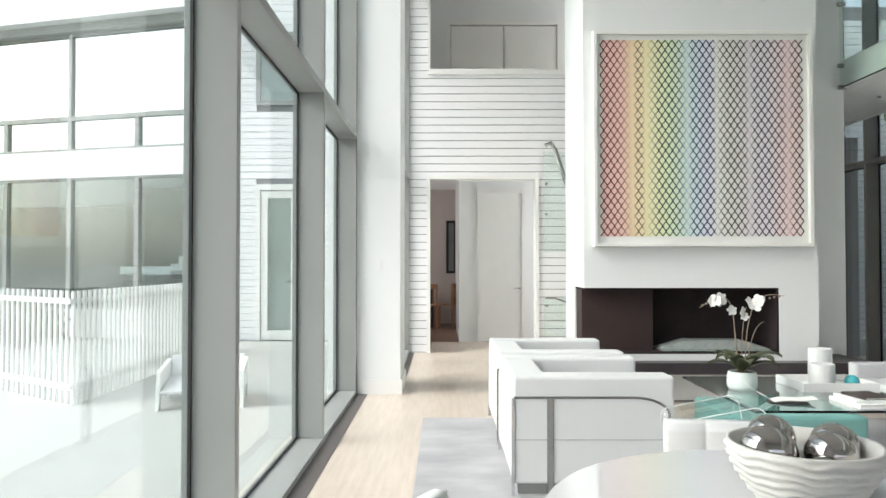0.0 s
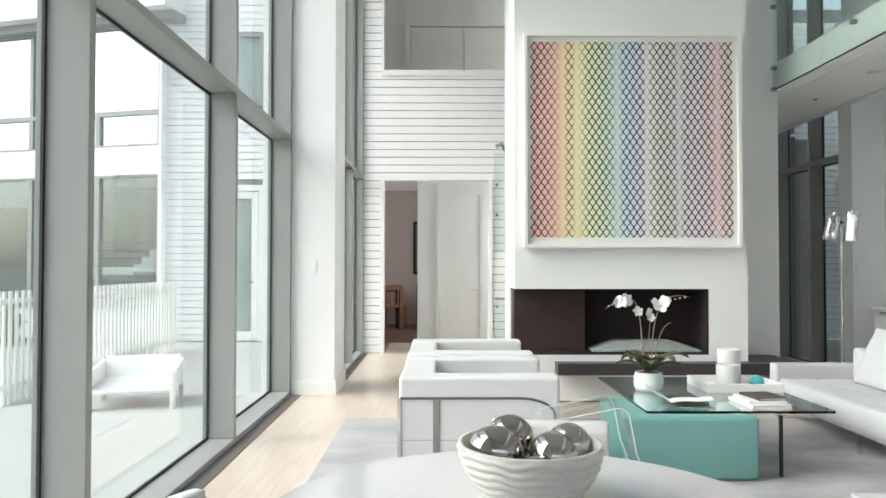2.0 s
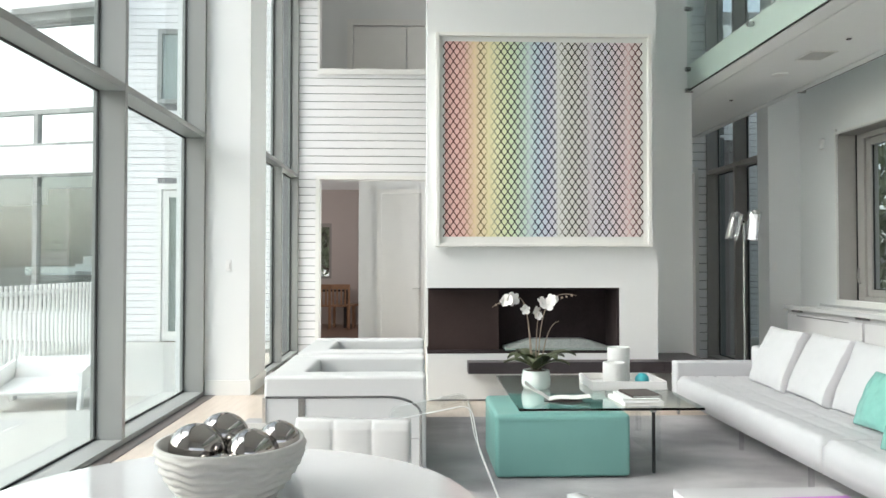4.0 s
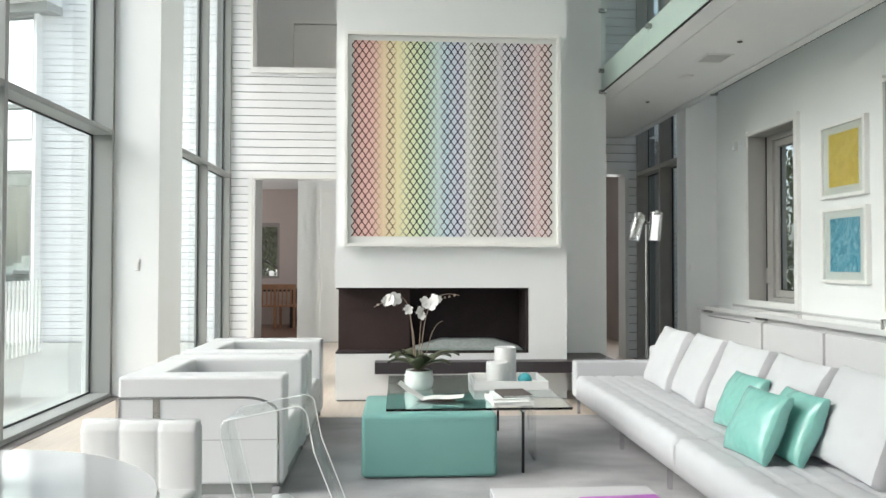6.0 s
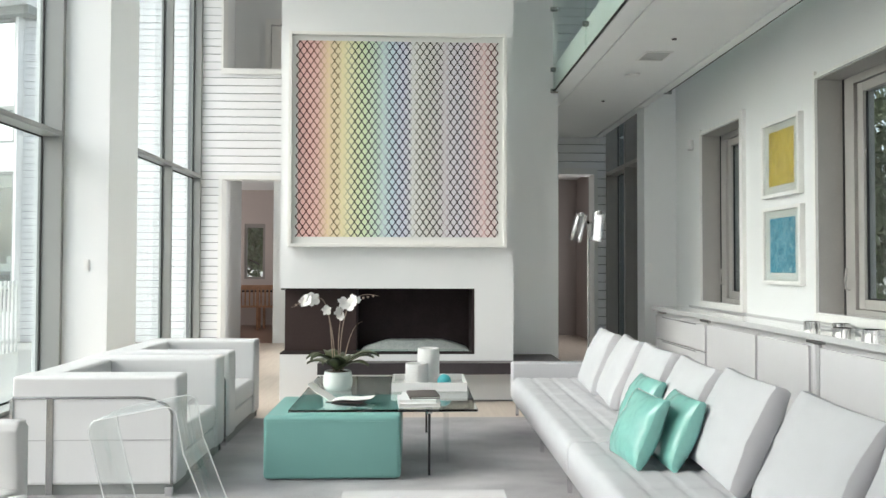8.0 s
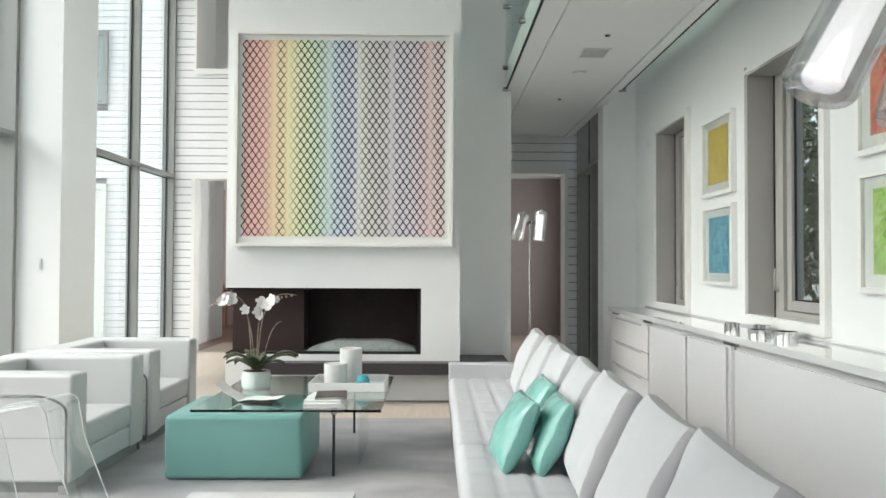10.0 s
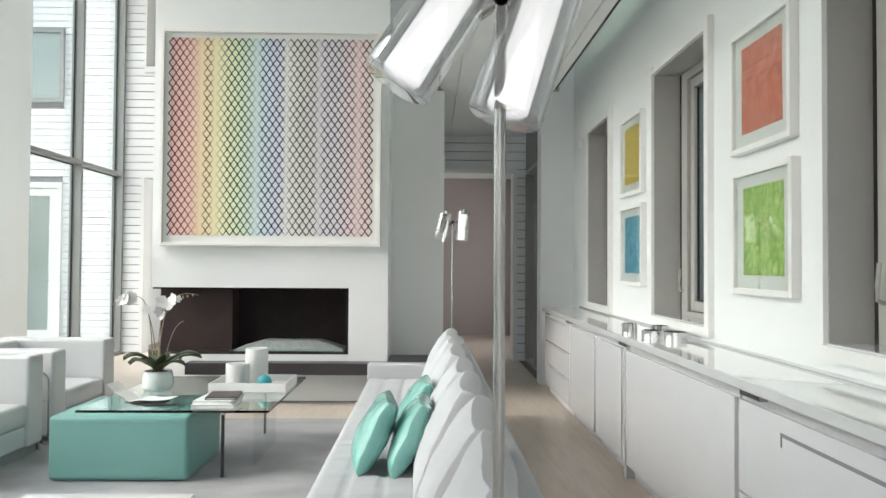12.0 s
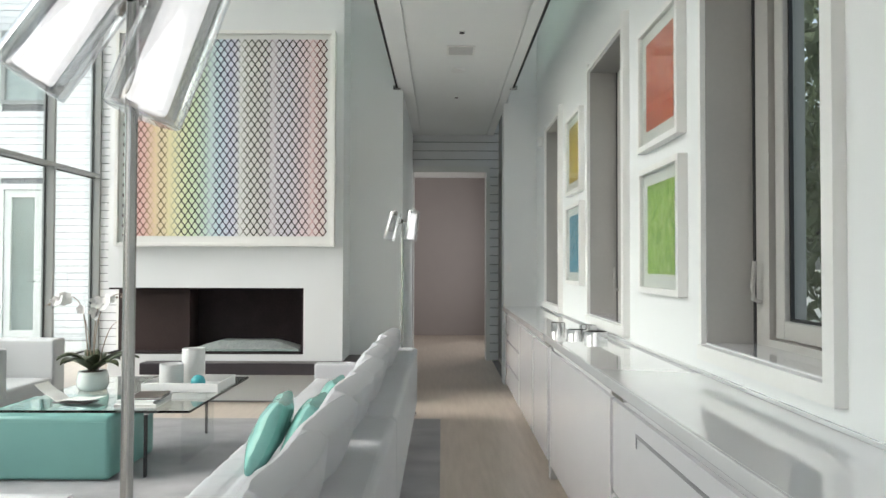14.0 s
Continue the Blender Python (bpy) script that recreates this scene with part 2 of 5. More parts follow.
def box_cushion(w, d, h, dome, crumple, seed, n=26):
    """A boxed cushion about the origin: two domed faces with sharp seams round a gusset."""
    bm = bmesh.new()
    top, bot, mid = {}, {}, {}
    for i in range(n + 1):
        for j in range(n + 1):
            u, v = 2 * i / n - 1, 2 * j / n - 1
            f = (1 - u * u) * (1 - v * v)
            c = crumple * noise.noise(Vector((u * 1.6 + seed, v * 1.6, seed * 1.7))) + 0.5 * crumple * noise.noise(Vector((u * 4 + seed, v * 5, seed)))
            x = u * w / 2 * (1 - 0.035 * (1 - v * v))
            y = v * d / 2 * (1 - 0.035 * (1 - u * u))
            t = h / 2 + dome * f ** 0.55 - 0.012 * abs(u * v) ** 4
            top[i, j] = bm.verts.new((x, y, t + c))
            bot[i, j] = bm.verts.new((x, y, -t + c))
            if i in (0, n) or j in (0, n):
                mid[i, j] = bm.verts.new((x * 1.035, y * 1.035, c))
    for i in range(n):
        for j in range(n):
            bm.faces.new((top[i, j], top[i + 1, j], top[i + 1, j + 1], top[i, j + 1]))
            bm.faces.new((bot[i, j + 1], bot[i + 1, j + 1], bot[i + 1, j], bot[i, j]))
    ring = [(i, 0) for i in range(n)] + [(n, j) for j in range(n)] + [(i, n) for i in range(n, 0, -1)] + [(0, j) for j in range(n, 0, -1)]
    seams = []
    for a, b in zip(ring, ring[1:] + ring[:1]):
        bm.faces.new((top[b], top[a], mid[a], mid[b]))
        bm.faces.new((mid[b], mid[a], bot[a], bot[b]))
        seams += [(top[a], top[b]), (bot[a], bot[b])]
    for a, b in seams:
        bm.edges.get((a, b)).smooth = False
    return bm


def moved(bm, m):
    bmesh.ops.transform(bm, matrix=m, verts=bm.verts)
    return bm


# ---- the large structure ----
TOP = 5.7          # height of the roof's underside
BACK = -3.0        # wall behind the camera
GX, SX = -1.06, -0.84      # glass and inner edge of the tall window wall
RX = 5.29          # face of the wall with the pictures

ground = struct("ground", box(-300, 300, -300, 300, -0.5, -0.16), M["ground"], "pale gravel ground round the house", "ground")
struct("pavement", box(-14, -1.12, -8, 12.1, -0.159, -0.05), M["pave"], "bright stone paving of the courtyard", "pavement")
floor = struct("floor", boxes((-1.12, 5.7, BACK - 0.2, 10.2, -0.15, 0.0), (3.4, 5.7, 10.2, 13.0, -0.15, 0.0), (-0.2, 3.4, 10.2, 11.5, -0.15, 0.0)), M["oak"], "pale limed oak plank floor", "floor")
struct("ceiling", boxes((-1.3, 4.98, BACK - 0.2, 13.2, TOP, TOP + 0.25), (4.98, RX, 7.53, 13.2, TOP, TOP + 0.25), (RX, 5.67, BACK - 0.2, 13.2, TOP, TOP + 0.25)), M["ceiling"], "white painted flat ceiling", "ceiling")
# opening and window_0 are made up, to light the room from behind
struct("wall_south", boxes((-1.12, -0.6, BACK - 0.2, BACK, 0, TOP), (5.0, 5.7, BACK - 0.2, BACK, 0, TOP), (-0.6, 5.0, BACK - 0.2, BACK, 2.6, TOP), (-0.6, 5.0, BACK - 0.2, BACK, 0, 0.1)), M["wall"], "white wall with a wide opening added to let light in", "wall")
w0 = root("window_0", (2.2, BACK - 0.1, 0.1), "wide grey framed unseen window added to let light in", "window", "", "structure")
for x in (-0.6, 1.24, 3.1, 4.95):
    part("mullion", box(x, x + 0.05, BACK - 0.18, BACK - 0.02, 0.1, 2.6), M["frame"], w0)
part("transom", box(-0.55, 4.95, BACK - 0.17, BACK - 0.03, 2.55, 2.6), M["frame"], w0)


def glazing(name, x_glass, x_in, y0, y1, fins, z_tr, z_top, material, label, thick=0.05, sill=0.04):
    """A window wall along y: sill, head, transom, fins, gaskets and panes."""
    r = root(name, ((x_glass + x_in) / 2, y0, 0), label, "window wall", "", "structure")
    lo, hi = min(x_glass, x_in), max(x_glass, x_in)
    side = 1 if x_in > x_glass else -1
    part("window_sill", box(lo, hi, y0, y1, 0.0, sill, 0.004), material, r)
    part("head", box(lo, hi, y0, y1, z_top - 0.06, z_top), material, r)
    part("transom", box(lo + 0.002, hi - 0.002, y0, y1, z_tr, z_tr + thick, 0.003), material, r)
    ys = sorted(fins)
    for y in ys:
        part("fin", box(lo, hi, y, y + thick, sill, z_top - 0.06, 0.003), material, r)
    for a, b in zip(ys, ys[1:]):
        for za, zb in ((sill, z_tr), (z_tr + thick, z_top - 0.06)):
            g = x_glass + side * 0.03
            rim = 0.014
            part("gasket", boxes((g, g + 0.012, a + thick, a + thick + rim, za, zb), (g, g + 0.012, b - rim, b, za, zb),
                                 (g, g + 0.012, a + thick + rim, b - rim, za, za + rim), (g, g + 0.012, a + thick + rim, b - rim, zb - rim, zb)), M["gasket"], r)
            p = part("pane", box(g - 0.004, g + 0.003, a + thick, b, za, zb), M["pane"], r)
            p.visible_shadow = False
    return r


# unseen solid wall, added to keep light off the near right wall
struct("light_block_west", box(-1.12, SX, BACK, 0.8, 0, TOP), M["wall"], "plain unseen white wall added beside the tall glazing to block light", "wall")
glazing("window_1", GX, SX, 0.8, 6.9, [0.8, 2.9, 5.0, 6.85], 2.45, TOP, M["frame"], "tall grey aluminium window wall onto the courtyard")
glazing("window_2", -0.63, -0.49, 7.6, 10.1, [7.6, 8.85, 10.04], 2.45, TOP, M["frame"], "narrow grey framed window beside the siding wall")
glazing("window_3", 5.22, 5.04, 7.78, 9.45, [7.78, 8.56, 9.40], 2.44, TOP, M["frame_dark"], "dark bronze framed corridor window")
struct("floor_trim", boxes((SX, -0.735, BACK, 6.9, -0.1, 0.004), (-0.49, -0.42, 7.6, 10.1, -0.1, 0.004), (4.96, 5.04, 7.78, 9.4, -0.1, 0.004)), M["strip"], "dark slotted heating grille along the glass", "floor grille")
struct("pillar", box(-1.12, -0.42, 6.9, 7.6, 0, TOP, 0.004), M["wall"], "square white plastered pillar between the windows", "pillar")
struct("baseboard", boxes((-0.83, -0.405, 6.885, 6.9, 0, 0.14), (-0.42, -0.405, 6.9, 7.6, 0, 0.14)), M["trim"], "low white skirting at the pillar", "baseboard")
sw = root("light_switch", (-0.62, 6.9, 1.235), "small white wall switch on the pillar", "switch")
part("plate", box(-0.645, -0.595, 6.892, 6.9, 1.18, 1.29, 0.003), M["white"], sw)
part("rocker", box(-0.632, -0.608, 6.887, 6.893, 1.205, 1.265, 0.002), M["white"], sw)


def siding(parent, x0, x1, y, z0, z1, pitch=0.1147, depth=0.02, axis="x", holes=(), out=-1):
    """Boards with open joints on a wall; holes are (a0, a1, z0, z1)."""
    n = int(round((z1 - z0) / pitch))
    cache = {}
    for i in range(n):
        za, zb = z0 + i * pitch, min(z1, z0 + (i + 1) * pitch) - 0.009
        spans = [(x0, x1)]
        for a0, a1, h0, h1 in holes:
            if za < h1 and zb > h0:
                spans = [s for a, b in spans for s in ((a, min(b, a0)), (max(a, a1), b)) if s[1] - s[0] > 0.02]
        for a, b in spans:
            key = (round(a, 3), round(b, 3))
            if axis == "x":
                lo, hi = sorted((y, y + out * depth))
                mk = lambda: box(a, b, lo, hi, 0, pitch - 0.009, 0.003, 1)
            else:
                lo, hi = sorted((y, y + out * depth))
                mk = lambda: box(lo, hi, a, b, 0, pitch - 0.009, 0.003, 1)
            if key not in cache:
                ob = part("board", mk(), M["board"])
                cache[key] = ob.data
            else:
                ob = new("board", cache[key])
            ob.parent = parent
            ob.location = (0, 0, za)


# far siding wall with the door opening below and the gallery opening above
wall_a = struct("wall_north", boxes((-0.66, -0.215, 10.1, 10.3, 0, TOP), (-0.215, 1.295, 10.1, 10.29, 2.455, 3.985), (1.295, 3.4, 10.1, 10.3, 0, 3.985), (-0.215, 3.4, 10.1, 10.3, 5.2, TOP)), M["gap"], "white horizontal board wall with dark open joints", "wall")
siding(wall_a, -0.5, 3.38, 10.1, -0.095, 5.68, 0.1102, holes=((-0.25, 1.33, -0.1, 2.43), (-0.23, 3.4, 3.975, 5.25)))
struct("trim", boxes((-0.25, -0.2, 10.06, 10.3, 0, 2.49), (1.28, 1.33, 10.06, 10.3, 0, 2.49), (-0.2, 1.28, 10.06, 10.3, 2.44, 2.49),
                     (-0.23, 3.4, 10.06, 10.3, 3.92, 4.0), (-0.23, -0.2, 10.06, 10.3, 4.0, 5.2)), M["trim"], "flat white casing round the openings", "trim")

# fireplace mass
breast = struct_parts("chimney_breast", ((1.27, 3.40, 6.53, 7.5, 1.03, TOP), (3.045, 3.40, 6.53, 7.5, 0.43, 1.03), (1.27, 3.045, 7.0, 7.5, 0.43, 1.03), (1.275, 3.40, 6.53, 7.5, 0.015, 0.43)), M["wall"], "broad white plastered chimney breast", "fireplace wall", "block")
struct_parts("wall_east_core", ((3.40, 3.912, 7.0, 7.25, 0, TOP), (3.67, 3.912, 7.25, 9.45, 0, TOP), (3.40, 3.67, 9.35, 10.3, 0, TOP), (3.40, 3.55, 7.25, 9.35, 0, TOP)), M["wall"], "white plastered wall set back beside the chimney", "wall", "leaf")
fire = root("fireplace", (2.2, 6.8, 0.43), "low corner fireplace lined with dark brown steel", "fireplace", "", "structure")
part("lining", boxes((1.95, 3.04, 6.94, 6.99, 0.44, 1.025), (3.02, 3.042, 6.54, 6.94, 0.44, 1.025), (1.28, 3.042, 6.54, 6.99, 1.015, 1.028)), M["fire_black"], fire, "sooted black lining")
part("side_panel", box(1.285, 1.95, 6.72, 6.99, 0.445, 1.02, 0.003), M["fire_brown"], fire, "dark brown steel panel")
part("floor_plate", box(1.275, 3.042, 6.535, 6.99, 0.431, 0.445), M["fire_black"], fire)
pg = part("glass_guard", box(1.97, 3.02, 6.56, 6.566, 0.445, 0.475), M["pane_green"], fire)
heap = bmesh.new()
bmesh.ops.create_grid(heap, x_segments=90, y_segments=26, size=0.5)
for v in heap.verts:
    u, w = v.co.x * 2, v.co.y * 2
    edge = max(0, min(1, (1 - abs(u)) * 2.0)) * max(0, min(1, (1 - abs(w)) * 2.2))
    hgt = 0.015 + 0.078 * edge ** 0.85 + 0.005 * noise.noise(Vector((u * 22, w * 10, 3))) + 0.004 * random.random()
    v.co = Vector((2.5 + u * 0.5, 6.76 + w * 0.17, 0.446 + hgt * (1 if edge > 0 else 0.3)))
part("fire_glass", heap, M["ice"], fire, "heap of white crushed fire glass")
struct("hearth", boxes((1.636, 3.40, 6.36, 6.53, 0.27, 0.372), (3.40, 3.84, 6.36, 7.07, 0.27, 0.372), bevel=0.004), M["stone_dark"], "dark stone hearth ledge floating along the chimney", "hearth")
# dark grey strip paints in the shadow at the plinth's foot
struct("plinth_shadow_strip", box(1.29, 3.40, 6.54, 7.4, 0, 0.015), M["gap"], "dark recessed strip in place of the shadow under the plinth", "trim")

# hall behind the far opening
struct("wall_hall", boxes((0.234, 0.534, 11.5, 11.65, 0, 2.8), (1.305, 3.4, 11.5, 11.65, 0, 2.8), (0.534, 1.305, 11.5, 11.65, 2.45, 2.8), (0.234, 0.36, 11.65, 15.0, 0, 2.8), (3.4, 3.55, 10.3, 11.65, 0, 2.8), (-0.52, -0.5, 10.3, 12.45, 0, 2.8)), M["wall"], "white hall walls behind the opening", "wall")
struct("ceiling_hall", boxes((-0.5, 3.5, 10.3, 15.2, 2.8, 2.95), (-3.3, -0.5, 12.42, 15.2, 2.8, 2.95)), M["ceiling"], "white hall ceiling", "ceiling")
struct("wall_dining", boxes((-3.2, -1.05, 15.0, 15.2, 0, 2.8), (-0.62, 0.4, 15.0, 15.2, 0, 2.8), (-1.05, -0.62, 15.0, 15.2, 0, 0.95), (-1.05, -0.62, 15.0, 15.2, 2.1, 2.8), (-3.3, -3.2, 12.45, 15.2, 0, 2.8), (-3.2, -0.52, 12.41, 12.5, 0, 2.8)), M["blush"], "warm grey dining room walls", "wall")
struct("floor_dining", boxes((-0.5, -0.2, 10.2, 15.2, -0.15, -0.001), (-0.2, 0.3, 11.5, 15.2, -0.15, -0.001), (-3.3, -0.5, 12.45, 15.2, -0.15, -0.001)), M["brown_floor"], "reddish brown wooden dining floor", "floor")
w4 = root("window_4", (-0.83, 15.0, 0.95), "small dining room window with greenery outside", "window", "", "structure")
part("window_frame", boxes((-1.05, -1.0, 15.02, 15.08, 0.95, 2.1), (-0.67, -0.62, 15.02, 15.08, 0.95, 2.1), (-1.0, -0.67, 15.02, 15.08, 0.95, 1.0), (-1.0, -0.67, 15.02, 15.08, 2.02, 2.1)), M["frame_dark"], w4)
p = part("pane", box(-1.0, -0.67, 15.04, 15.046, 1.0, 2.02), M["pane_clear"], w4)
p.visible_shadow = False
door = root("door_1", (0.92, 11.5, 0), "tall white flush door closed in the hall", "door", "", "structure")
part("door_leaf", box(0.60, 1.24, 11.485, 11.53, 0.01, 2.38, 0.003), M["trim"], door)
part("door_frame", boxes((0.534, 0.60, 11.47, 11.6, 0, 2.45), (1.24, 1.305, 11.47, 11.6, 0, 2.45), (0.60, 1.24, 11.47, 11.6, 2.38, 2.45)), M["trim"], door)
hd = part("door_handle", tube((1.2, 11.48, 0.86), (1.2, 11.43, 0.86), 0.012), M["chrome"], door, "small chrome lever")
part("lever", tube((1.205, 11.435, 0.86), (1.10, 11.435, 0.86), 0.008), M["chrome"], hd)

# gallery room above
struct("gallery_floor", box(-0.5, 3.4, 10.3, 11.9, 3.7, 3.98), M["oak"], "pale oak gallery floor", "floor")
struct("wall_gallery", boxes((-0.6, 3.5, 11.9, 12.1, 3.98, TOP), (-0.52, -0.5, 10.3, 11.9, 3.98, TOP), (3.4, 3.5, 10.3, 12.1, 3.98, TOP)), M["wall"], "white gallery walls", "wall")
cl = root("closet", (0.9, 11.9, 3.98), "built-in closet with two white panel doors", "closet")
part("door", box(0.11, 0.98, 11.86, 11.9, 4.0, 5.2, 0.006), M["trim"], cl)
part("door", box(0.995, 1.87, 11.86, 11.9, 4.0, 5.2, 0.006), M["trim"], cl)
part("frame", boxes((0.01, 0.10, 11.84, 11.9, 3.98, 5.32), (1.88, 1.97, 11.84, 11.9, 3.98, 5.32), (0.10, 1.88, 11.84, 11.9, 5.22, 5.32)), M["trim"], cl)

# corridor under the bridge
wall_b = struct("wall_corridor", boxes((3.75, 3.88, 9.46, 9.69, 0, 2.95), (3.88, 4.0, 9.45, 9.69, 2.5, 2.95), (4.91, 5.3, 9.45, 9.69, 0, 2.95), (4.0, 4.91, 9.45, 9.69, 2.5, 3.0), (3.87, 5.3, 9.46, 9.7, 3.0, TOP)), M["gap"], "white board wall with a tall opening at the corridor's end", "wall")
siding(wall_b, 3.915, 5.06, 9.45, 0.0, 5.6, holes=((3.87, 4.92, 0, 2.45),))
struct("trim_corridor", boxes((3.913, 3.925, 9.4, 9.7, 0, 2.46), (4.875, 4.925, 9.4, 9.7, 0, 2.46), (3.913, 4.925, 9.4, 9.7, 2.46, 2.54)), M["trim"], "flat white casing of the corridor opening", "trim")
struct("wall_corridor_end", boxes((3.4, 5.6, 12.8, 13.0, 0, 2.95), (5.4, 5.6, 9.7, 12.8, 0, 2.95), (3.4, 3.55, 10.3, 12.8, 0, 2.95)), M["taupe"], "plain taupe wall beyond the corridor", "wall")
struct("ceiling_corridor_end", box(3.4, 5.6, 9.7, 13.0, 2.8, 2.95), M["ceiling"], "low plain ceiling beyond the corridor", "ceiling")

# bridge
struct_parts("ceiling_bridge", ((3.87, 4.02, BACK, 6.95, 2.95, 3.22), (4.035, 4.87, BACK, 9.52, 2.955, 3.22), (4.885, 4.97, BACK, 9.52, 2.95, 3.22), (3.87, 4.02, 6.95, 9.55, 2.95, 3.22), (4.02, 4.035, BACK, 9.55, 2.97, 3.22), (4.87, 4.885, BACK, 9.55, 2.97, 3.22)), M["ceiling"], "white underside of the bridge with two reveal lines", "bridge", "soffit_panel")


def rail(name, x, ys, group):
    r = root(name, (x, ys[0], 2.95), "frameless glass balustrade with steel buttons on the bridge", "balustrade", group)
    for a, b in zip(ys, ys[1:]):
        part("glass_panel", box(x - 0.008, x + 0.008, a + 0.006, b - 0.006, 2.965, 4.05, 0.002), M["pane_green"], r)
    part("bottom_channel", box(x - 0.009, x + 0.009, ys[0], ys[-1], 2.956, 2.963), M["gasket"], r, "thin black glazing channel")
    for y in ys[1:]:
        for z in ((3.17, 3.77, 2.96) if y == ys[-1] else (3.17,)):
            part("button", moved(tube((x - 0.035, y - 0.03, z), (x + 0.035, y - 0.03, z), 0.022), Matrix()), M["steel"], r)
    return r


rail("bridge_balustrade", 3.858, [-2.9, 0.4, 1.7, 3.0, 4.31, 5.62, 6.96], "bridge balustrades")
rail("bridge_balustrade", 4.985, [-2.9, 0.4, 2.0, 3.6, 5.2, 6.95], "bridge balustrades")
vent = root("ceiling_vent", (4.44, 5.7, 2.95), "flat grey square vent in the white bridge soffit", "vent")
part("frame", boxes((4.33, 4.345, 5.58, 5.83, 2.948, 2.956), (4.54, 4.555, 5.58, 5.83, 2.948, 2.956), (4.345, 4.54, 5.58, 5.595, 2.948, 2.956), (4.345, 4.54, 5.815, 5.83, 2.948, 2.956)), M["trim"], vent)
for i in range(9):
    part("slat", box(4.347, 4.538, 5.6 + i * 0.024, 5.615 + i * 0.024, 2.949, 2.955), M["vent"], vent)
for y, r0, m0 in ((5.25, 0.019, "gasket"), (7.29, 0.017, "gasket"), (6.29, 0.055, "white"), (3.4, 0.019, "gasket")):
    d = root("ceiling_light" if m0 == "gasket" else "smoke_detector", (4.44, y, 2.955), "tiny round black recessed ceiling spot" if m0 == "gasket" else "flat round white detector on the soffit", "ceiling light" if m0 == "gasket" else "detector")
    part("trim_ring", lathe([(r0 * 1.25, -0.006), (r0 * 1.25, 0.0), (r0, 0.0), (r0, -0.006)], (4.44, y, 2.955), 24), M["white"], d)
    part("lens", tube((4.44, y, 2.944), (4.44, y, 2.952), r0), M[m0], d)

# right wall with three deep windows
WINS = [(5.96, 6.84, 0.905, 2.515), (3.86, 4.83, 0.92, 2.545), (1.83, 2.72, 0.95, 2.57)]
rows, y = [], BACK
for a, b, c, d in sorted(WINS):
    rows += [(RX, RX + 0.34, y, a, 0, TOP), (RX, RX + 0.34, a, b, 0, c), (RX, RX + 0.34, a, b, d, TOP)]
    y = b
rows.append((RX, RX + 0.34, y, 7.78, 0, TOP))
rows.append((4.945, RX, 7.53, 7.78, 0, 2.95))
rows.append((4.99, RX, 7.53, 7.78, 2.95, TOP))
struct("wall_east", boxes(*rows), M["wall"], "long white plastered wall with three deep windows", "wall")
for k, (a, b, c, d) in enumerate(WINS):
    w = root("window_%d" % (5 + k), (RX + 0.2, (a + b) / 2, c), "deep set grey casement window with a white casing", "window", "", "structure")
    t, e = 0.055, 0.035
    part("casing", boxes((RX - e, RX, a - t, a, c - t, d + t), (RX - e * 0.5, RX, b, b + t * 0.4, c - t, d + t), (RX - e, RX, a, b, c - t, c - 0.002), (RX - e * 0.5, RX, a, b, d + 0.002, d + t * 0.5)), M["trim"], w, "flat white casing")
    part("reveal", boxes((RX + 0.002, RX + 0.18, b - 0.006, b - 0.001, c, d), (RX + 0.002, RX + 0.18, a + 0.001, b - 0.006, d - 0.006, d - 0.001)), M["reveal"], w, "warm grey reveal lining")
    part("window_sill", box(RX + 0.002, RX + 0.18, a + 0.001, b - 0.006, c - 0.001, c + 0.004), M["gloss_top"], w, "glossy white sill")
    f0, f1 = RX + 0.18, RX + 0.26
    part("window_frame", boxes((f0, f1, b - 0.13, b, c, d), (f0, f1, a, a + 0.04, c, d), (f0, f1, a + 0.04, b - 0.13, c, c + 0.03), (f0, f1, a + 0.04, b - 0.13, d - 0.06, d)), M["reveal"], w)
    part("gasket", box(f0 - 0.004, f0 + 0.002, b - 0.026, b - 0.008, c, d), M["gasket"], w)
    s0, s1 = RX + 0.20, RX + 0.28
    sash = part("sash", boxes((s0, s1, b - 0.20, b - 0.137, c + 0.035, d - 0.065), (s0, s1, a + 0.045, a + 0.10, c + 0.035, d - 0.065), (s0, s1, a + 0.10, b - 0.20, c + 0.035, c + 0.10), (s0, s1, a + 0.10, b - 0.20, d - 0.13, d - 0.065), bevel=0.004), M["reveal"], w)
    part("gasket", boxes((s0 + 0.02, s0 + 0.032, b - 0.21, b - 0.20, c + 0.10, d - 0.13), (s0 + 0.02, s0 + 0.032, a + 0.10, b - 0.21, c + 0.10, c + 0.11)), M["gasket"], sash)
    p = part("pane", box(s0 + 0.03, s0 + 0.036, a + 0.10, b - 0.20, c + 0.10, d - 0.13), M["pane"], sash)
    p.visible_shadow = False
    part("handle", sweep([(f0 - 0.005, b - 0.07, c + 0.16), (f0 - 0.03, b - 0.07, c + 0.17), (f0 - 0.035, b - 0.075, c + 0.22), (f0 - 0.03, b - 0.08, c + 0.31)], 0.009), M["reveal"], w, "grey casement handle")

side_house = struct("wall_side_house", box(5.65, 8.9, 13.2, 13.4, -0.1, 6.0), M["gap"], "white boarded side wall outside the corridor", "wall")
siding(side_house, 5.65, 8.9, 13.2, -0.1, 5.8)

# ---- things ----
def rug():
    r = root("rug", (2.07, 4.1, 0), "grey silky rug with a shifting sheen under the seating", "rug")
    part("woven_field", box(-0.17, 4.29, 2.3, 5.8, 0.001, 0.012, 0.004), M["rug"], r)
    return r


rug()

